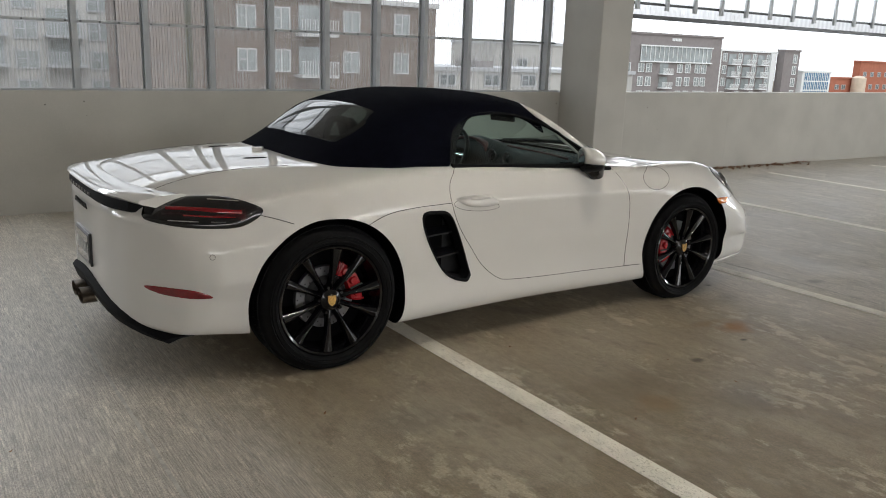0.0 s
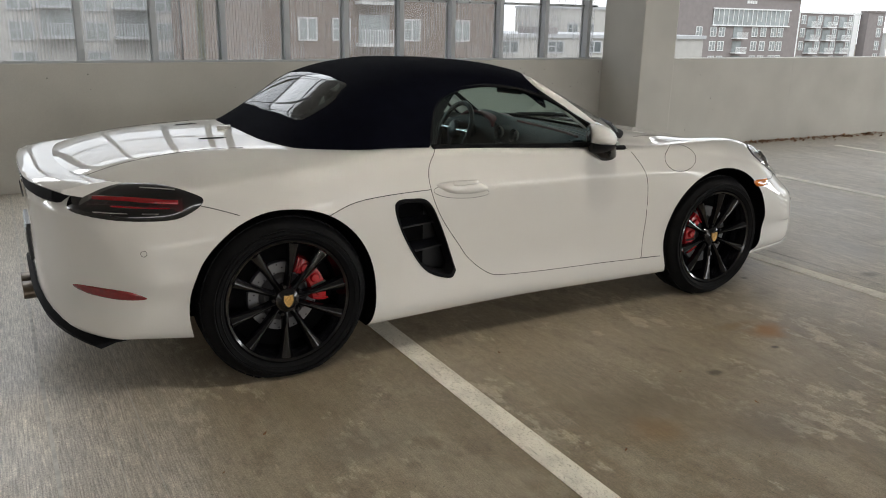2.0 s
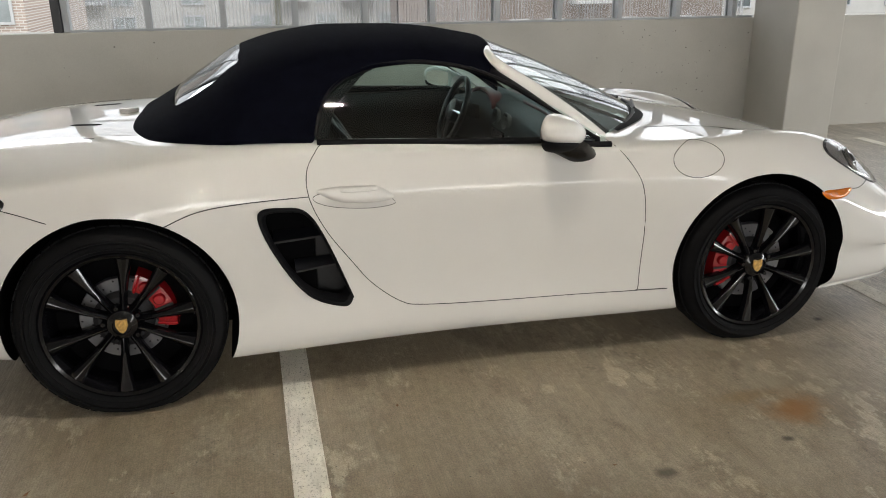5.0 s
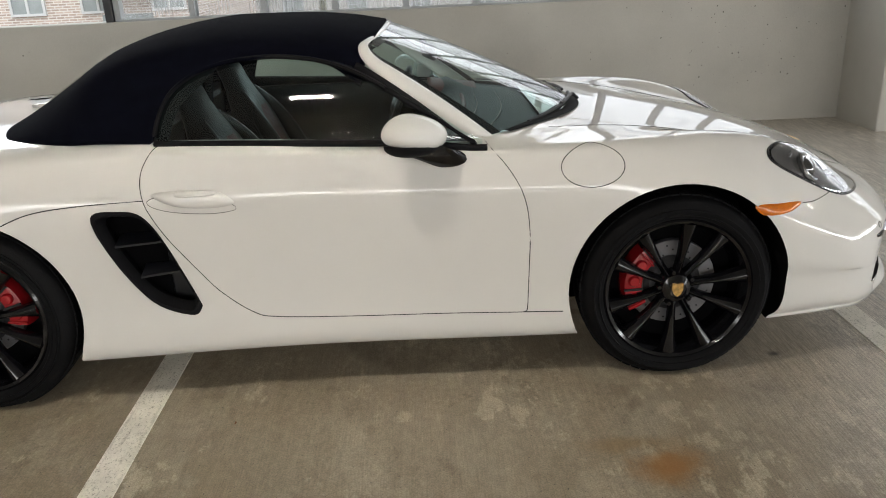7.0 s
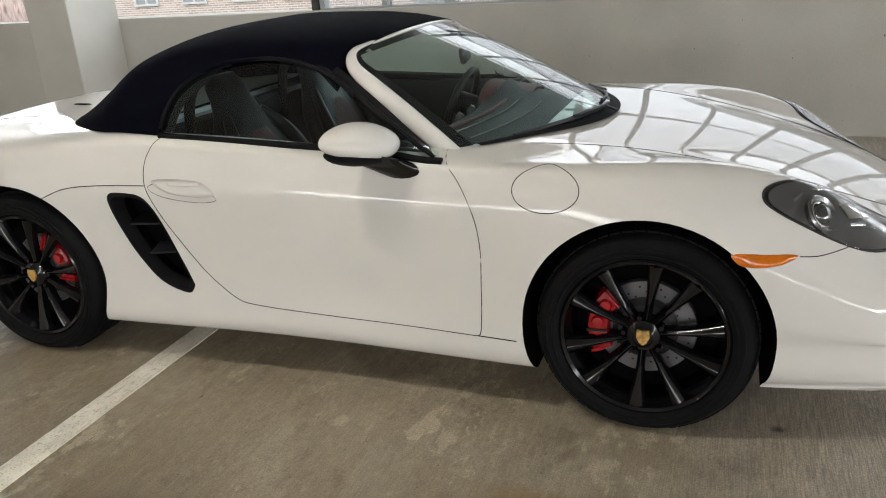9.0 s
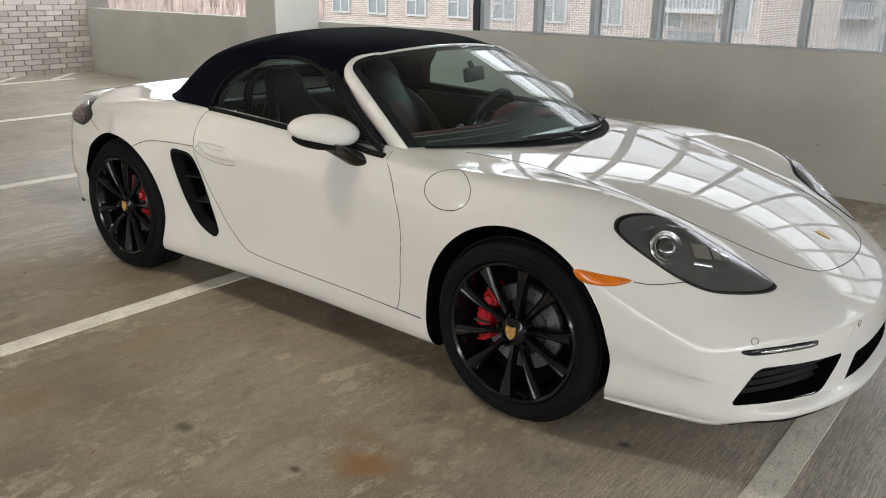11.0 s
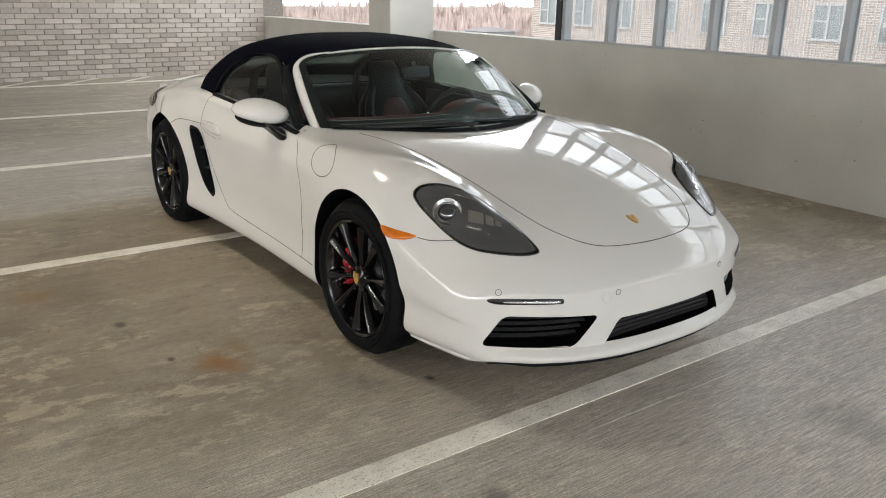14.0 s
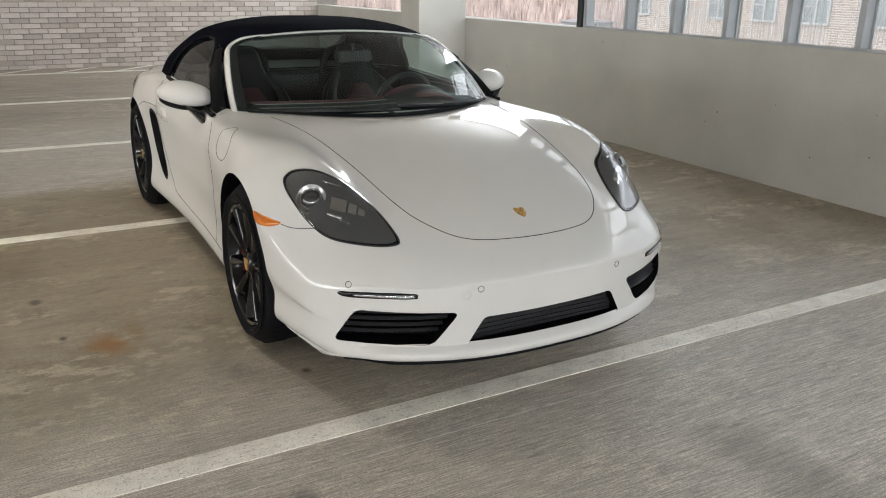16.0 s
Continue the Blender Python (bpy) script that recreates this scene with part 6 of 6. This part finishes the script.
grid_into(bm, rows)
ob = part("instrument_hood", bm, RED_LEATHER, dash, "dark red stitched instrument hood", 60)
sol = ob.modifiers.new("thick", "SOLIDIFY")
sol.thickness = 0.012
for y in (.29, .36, .43):
    bm = bmesh.new()
    lathe_into(bm, [(.030, -.004), (.034, .004), (.032, .008), (.029, .006)], 24, "z")
    bm.transform(Matrix.Translation((.415, y, .875)) @ pose(0, 0, 0, 0, -80, 0))
    part("dial_ring", bm, CHROME, dash, smooth=50)
for y in (.08, -.08, -.60):
    bm = bmesh.new()
    lathe_into(bm, [(.036, -.01), (.042, .006), (.040, .010), (.033, .004), (.030, -.015)], 28, "z")
    bm.transform(Matrix.Translation((.395, y, .835)) @ pose(0, 0, 0, 0, -80, 0))
    vent = part("air_vent", bm, LAMP_GREY, dash, "round air vent with a bright ring", 50)
    bm = bmesh.new()
    for k in (-1, 0, 1):
        box_into(bm, .392, .402, y - .032, y + .032, .835 + k * .018 - .002, .835 + k * .018 + .002)
    part("vent_fins", bm, BLACK_GLOSS, vent)
part("screen", box(.372, .384, -.085, .085, .70, .785, .004), BLACK_GLOSS, dash)
STITCH = material("pale_stitching", (.30, .26, .25), .7, vary=.4, scale=200)
for x, z, mt, rad in ((.545, .8875, RED_LEATHER, .009), (.60, .8885, STITCH, .0022), (.70, .884, STITCH, .0022)):
    bm = bmesh.new()
    tube_into(bm, [(x - .10 * (y / .6) ** 2, y, z + .055 * math.exp(-((y - .36) / .19) ** 2) * (.62 if x > .58 else .85)) for y in np.linspace(-.58, .10, 20)], rad, 6)
    part("dash_trim", bm, mt, dash, smooth=60)
# steering wheel
wheel_pose = Matrix.Translation((.255, .36, .828)) @ pose(0, 0, 0, 0, -68, 0)
bm = bmesh.new()
tube_into(bm, [(.168 * math.cos(a), .168 * math.sin(a), 0) for a in np.linspace(0, 2 * math.pi, 40, endpoint=False)], .0155, 8, True)
bm.transform(wheel_pose)
sw = part("steering_wheel", bm, LEATHER, car, "black leather steering wheel", 60)
bm = bmesh.new()
lathe_into(bm, [(.001, .030), (.04, .028), (.058, .015), (.06, -.02)], 24, "z")
bm.transform(wheel_pose)
part("airbag_hub", bm, LEATHER, sw, smooth=50)
for a in (0, 180, -90):
    bm = bmesh.new()
    c, s = math.cos(radians(a)), math.sin(radians(a))
    tube_into(bm, [(s * .05, c * .05, .010), (s * .16, c * .16, 0)], .012, 6)
    bm.transform(wheel_pose)
    part("wheel_spoke", bm, CHROME if a != -90 else LAMP_GREY, sw, smooth=60)
bm = bmesh.new()
tube_into(bm, [(.26, .36, .85), (.44, .36, .80)], .035, 10)
part("steering_column", bm, BLACK_MATT, car, smooth=60)
# rear bulkhead, roll bars, door cards, inner mirror
part("bulkhead", box(-.74, -.60, -.66, .66, .31, .93, .03), LEATHER, car)
for y in (-.36, .36):
    bm = bmesh.new()
    tube_into(bm, spline([(-.60, y - .17, .80), (-.585, y - .165, .98), (-.575, y - .10, 1.06), (-.575, y + .10, 1.06), (-.585, y + .165, .98), (-.60, y + .17, .80)], 6), .022, 8)
    part("roll_hoop", bm, SEAL, car, smooth=60)
for side in (-1, 1):
    part("door_card", box(-.56, .52, min(side * .735, side * .760), max(side * .735, side * .760), .32, .885, .008), LEATHER, car)
part("centre_console", box(-.45, .42, -.10, .10, .31, .56, .03), LEATHER, car)
bm = bmesh.new()
box_into(bm, -.012, .012, -.10, .10, -.032, .032, .010)
bm.transform(Matrix.Translation((.405, 0, 1.10)) @ pose(0, 0, 0, 0, -8, 12))
im = part("inner_mirror", bm, BLACK_MATT, car, "black inside mirror", 50)
bm = bmesh.new()
tube_into(bm, [(.405, 0, 1.11), (.375, 0, 1.155)], .012, 6)
part("mirror_stem", bm, BLACK_MATT, im)

# ---------------------------------------------------------------- brick facing of the end wall
def brick_material(source):
    m = bpy.data.materials.new("tan_brick_" + source)
    m.use_nodes = True
    nt = m.node_tree
    b = nt.nodes["Principled BSDF"]
    b.inputs["Roughness"].default_value = 0.85
    if source == "single":
        rn = nt.nodes.new("ShaderNodeObjectInfo").outputs["Random"]
    else:
        rn = nt.nodes.new("ShaderNodeNewGeometry").outputs["Random Per Island"]
    ramp = nt.nodes.new("ShaderNodeValToRGB")
    els = ramp.color_ramp.elements
    els[0].position, els[0].color = 0.0, (.37, .325, .285, 1)
    els[1].position, els[1].color = 1.0, (.58, .53, .485, 1)
    e = els.new(.35)
    e.color = (.46, .41, .365, 1)
    nt.links.new(rn, ramp.inputs["Fac"])
    nz = nt.nodes.new("ShaderNodeTexNoise")
    nz.inputs["Scale"].default_value, nz.inputs["Detail"].default_value = 45, 5
    co = nt.nodes.new("ShaderNodeTexCoord")
    nt.links.new(co.outputs["Object"], nz.inputs["Vector"])
    mr = nt.nodes.new("ShaderNodeMapRange")
    mr.inputs["To Min"].default_value, mr.inputs["To Max"].default_value = .8, 1.2
    nt.links.new(nz.outputs["Fac"], mr.inputs["Value"])
    sc = nt.nodes.new("ShaderNodeVectorMath")
    sc.operation = "SCALE"
    nt.links.new(ramp.outputs["Color"], sc.inputs[0])
    nt.links.new(mr.outputs["Result"], sc.inputs["Scale"])
    nt.links.new(sc.outputs["Vector"], b.inputs["Base Color"])
    bp = nt.nodes.new("ShaderNodeBump")
    bp.inputs["Strength"].default_value, bp.inputs["Distance"].default_value = .4, .004
    nt.links.new(nz.outputs["Fac"], bp.inputs["Height"])
    nt.links.new(bp.outputs["Normal"], b.inputs["Normal"])
    return m


BRICK_1, BRICK_N = brick_material("single"), brick_material("joined")
bl, bh, course, step = .252, .0675, .0775, .263
shape = None
joined = bmesh.new()
made = 0
for j in range(39):
    z = .02 + course * j
    for i in range(-3, 40):
        y = 3.40 - step * (i + (.5 if j % 2 else .08 * (j % 3)))
        y1 = min(y + bl, 3.515)
        if y >= 3.5:
            continue
        full = y1 - y > bl - .001
        near = -1.4 < y and j < 13 and full and made < 300
        if near:
            if shape is None:
                ob = part("brick", box(0, .030, 0, bl, 0, bh, .004), BRICK_1, west)
                shape = ob.data
            else:
                ob = new("brick", shape)
                ob.parent = west
            ob.location = (-9.6, y, z)
            made += 1
        else:
            box_into(joined, -9.6, -9.572, y, y1, z, z + bh)
tagged(part("bricks", joined, BRICK_N, west), kind="stuff")
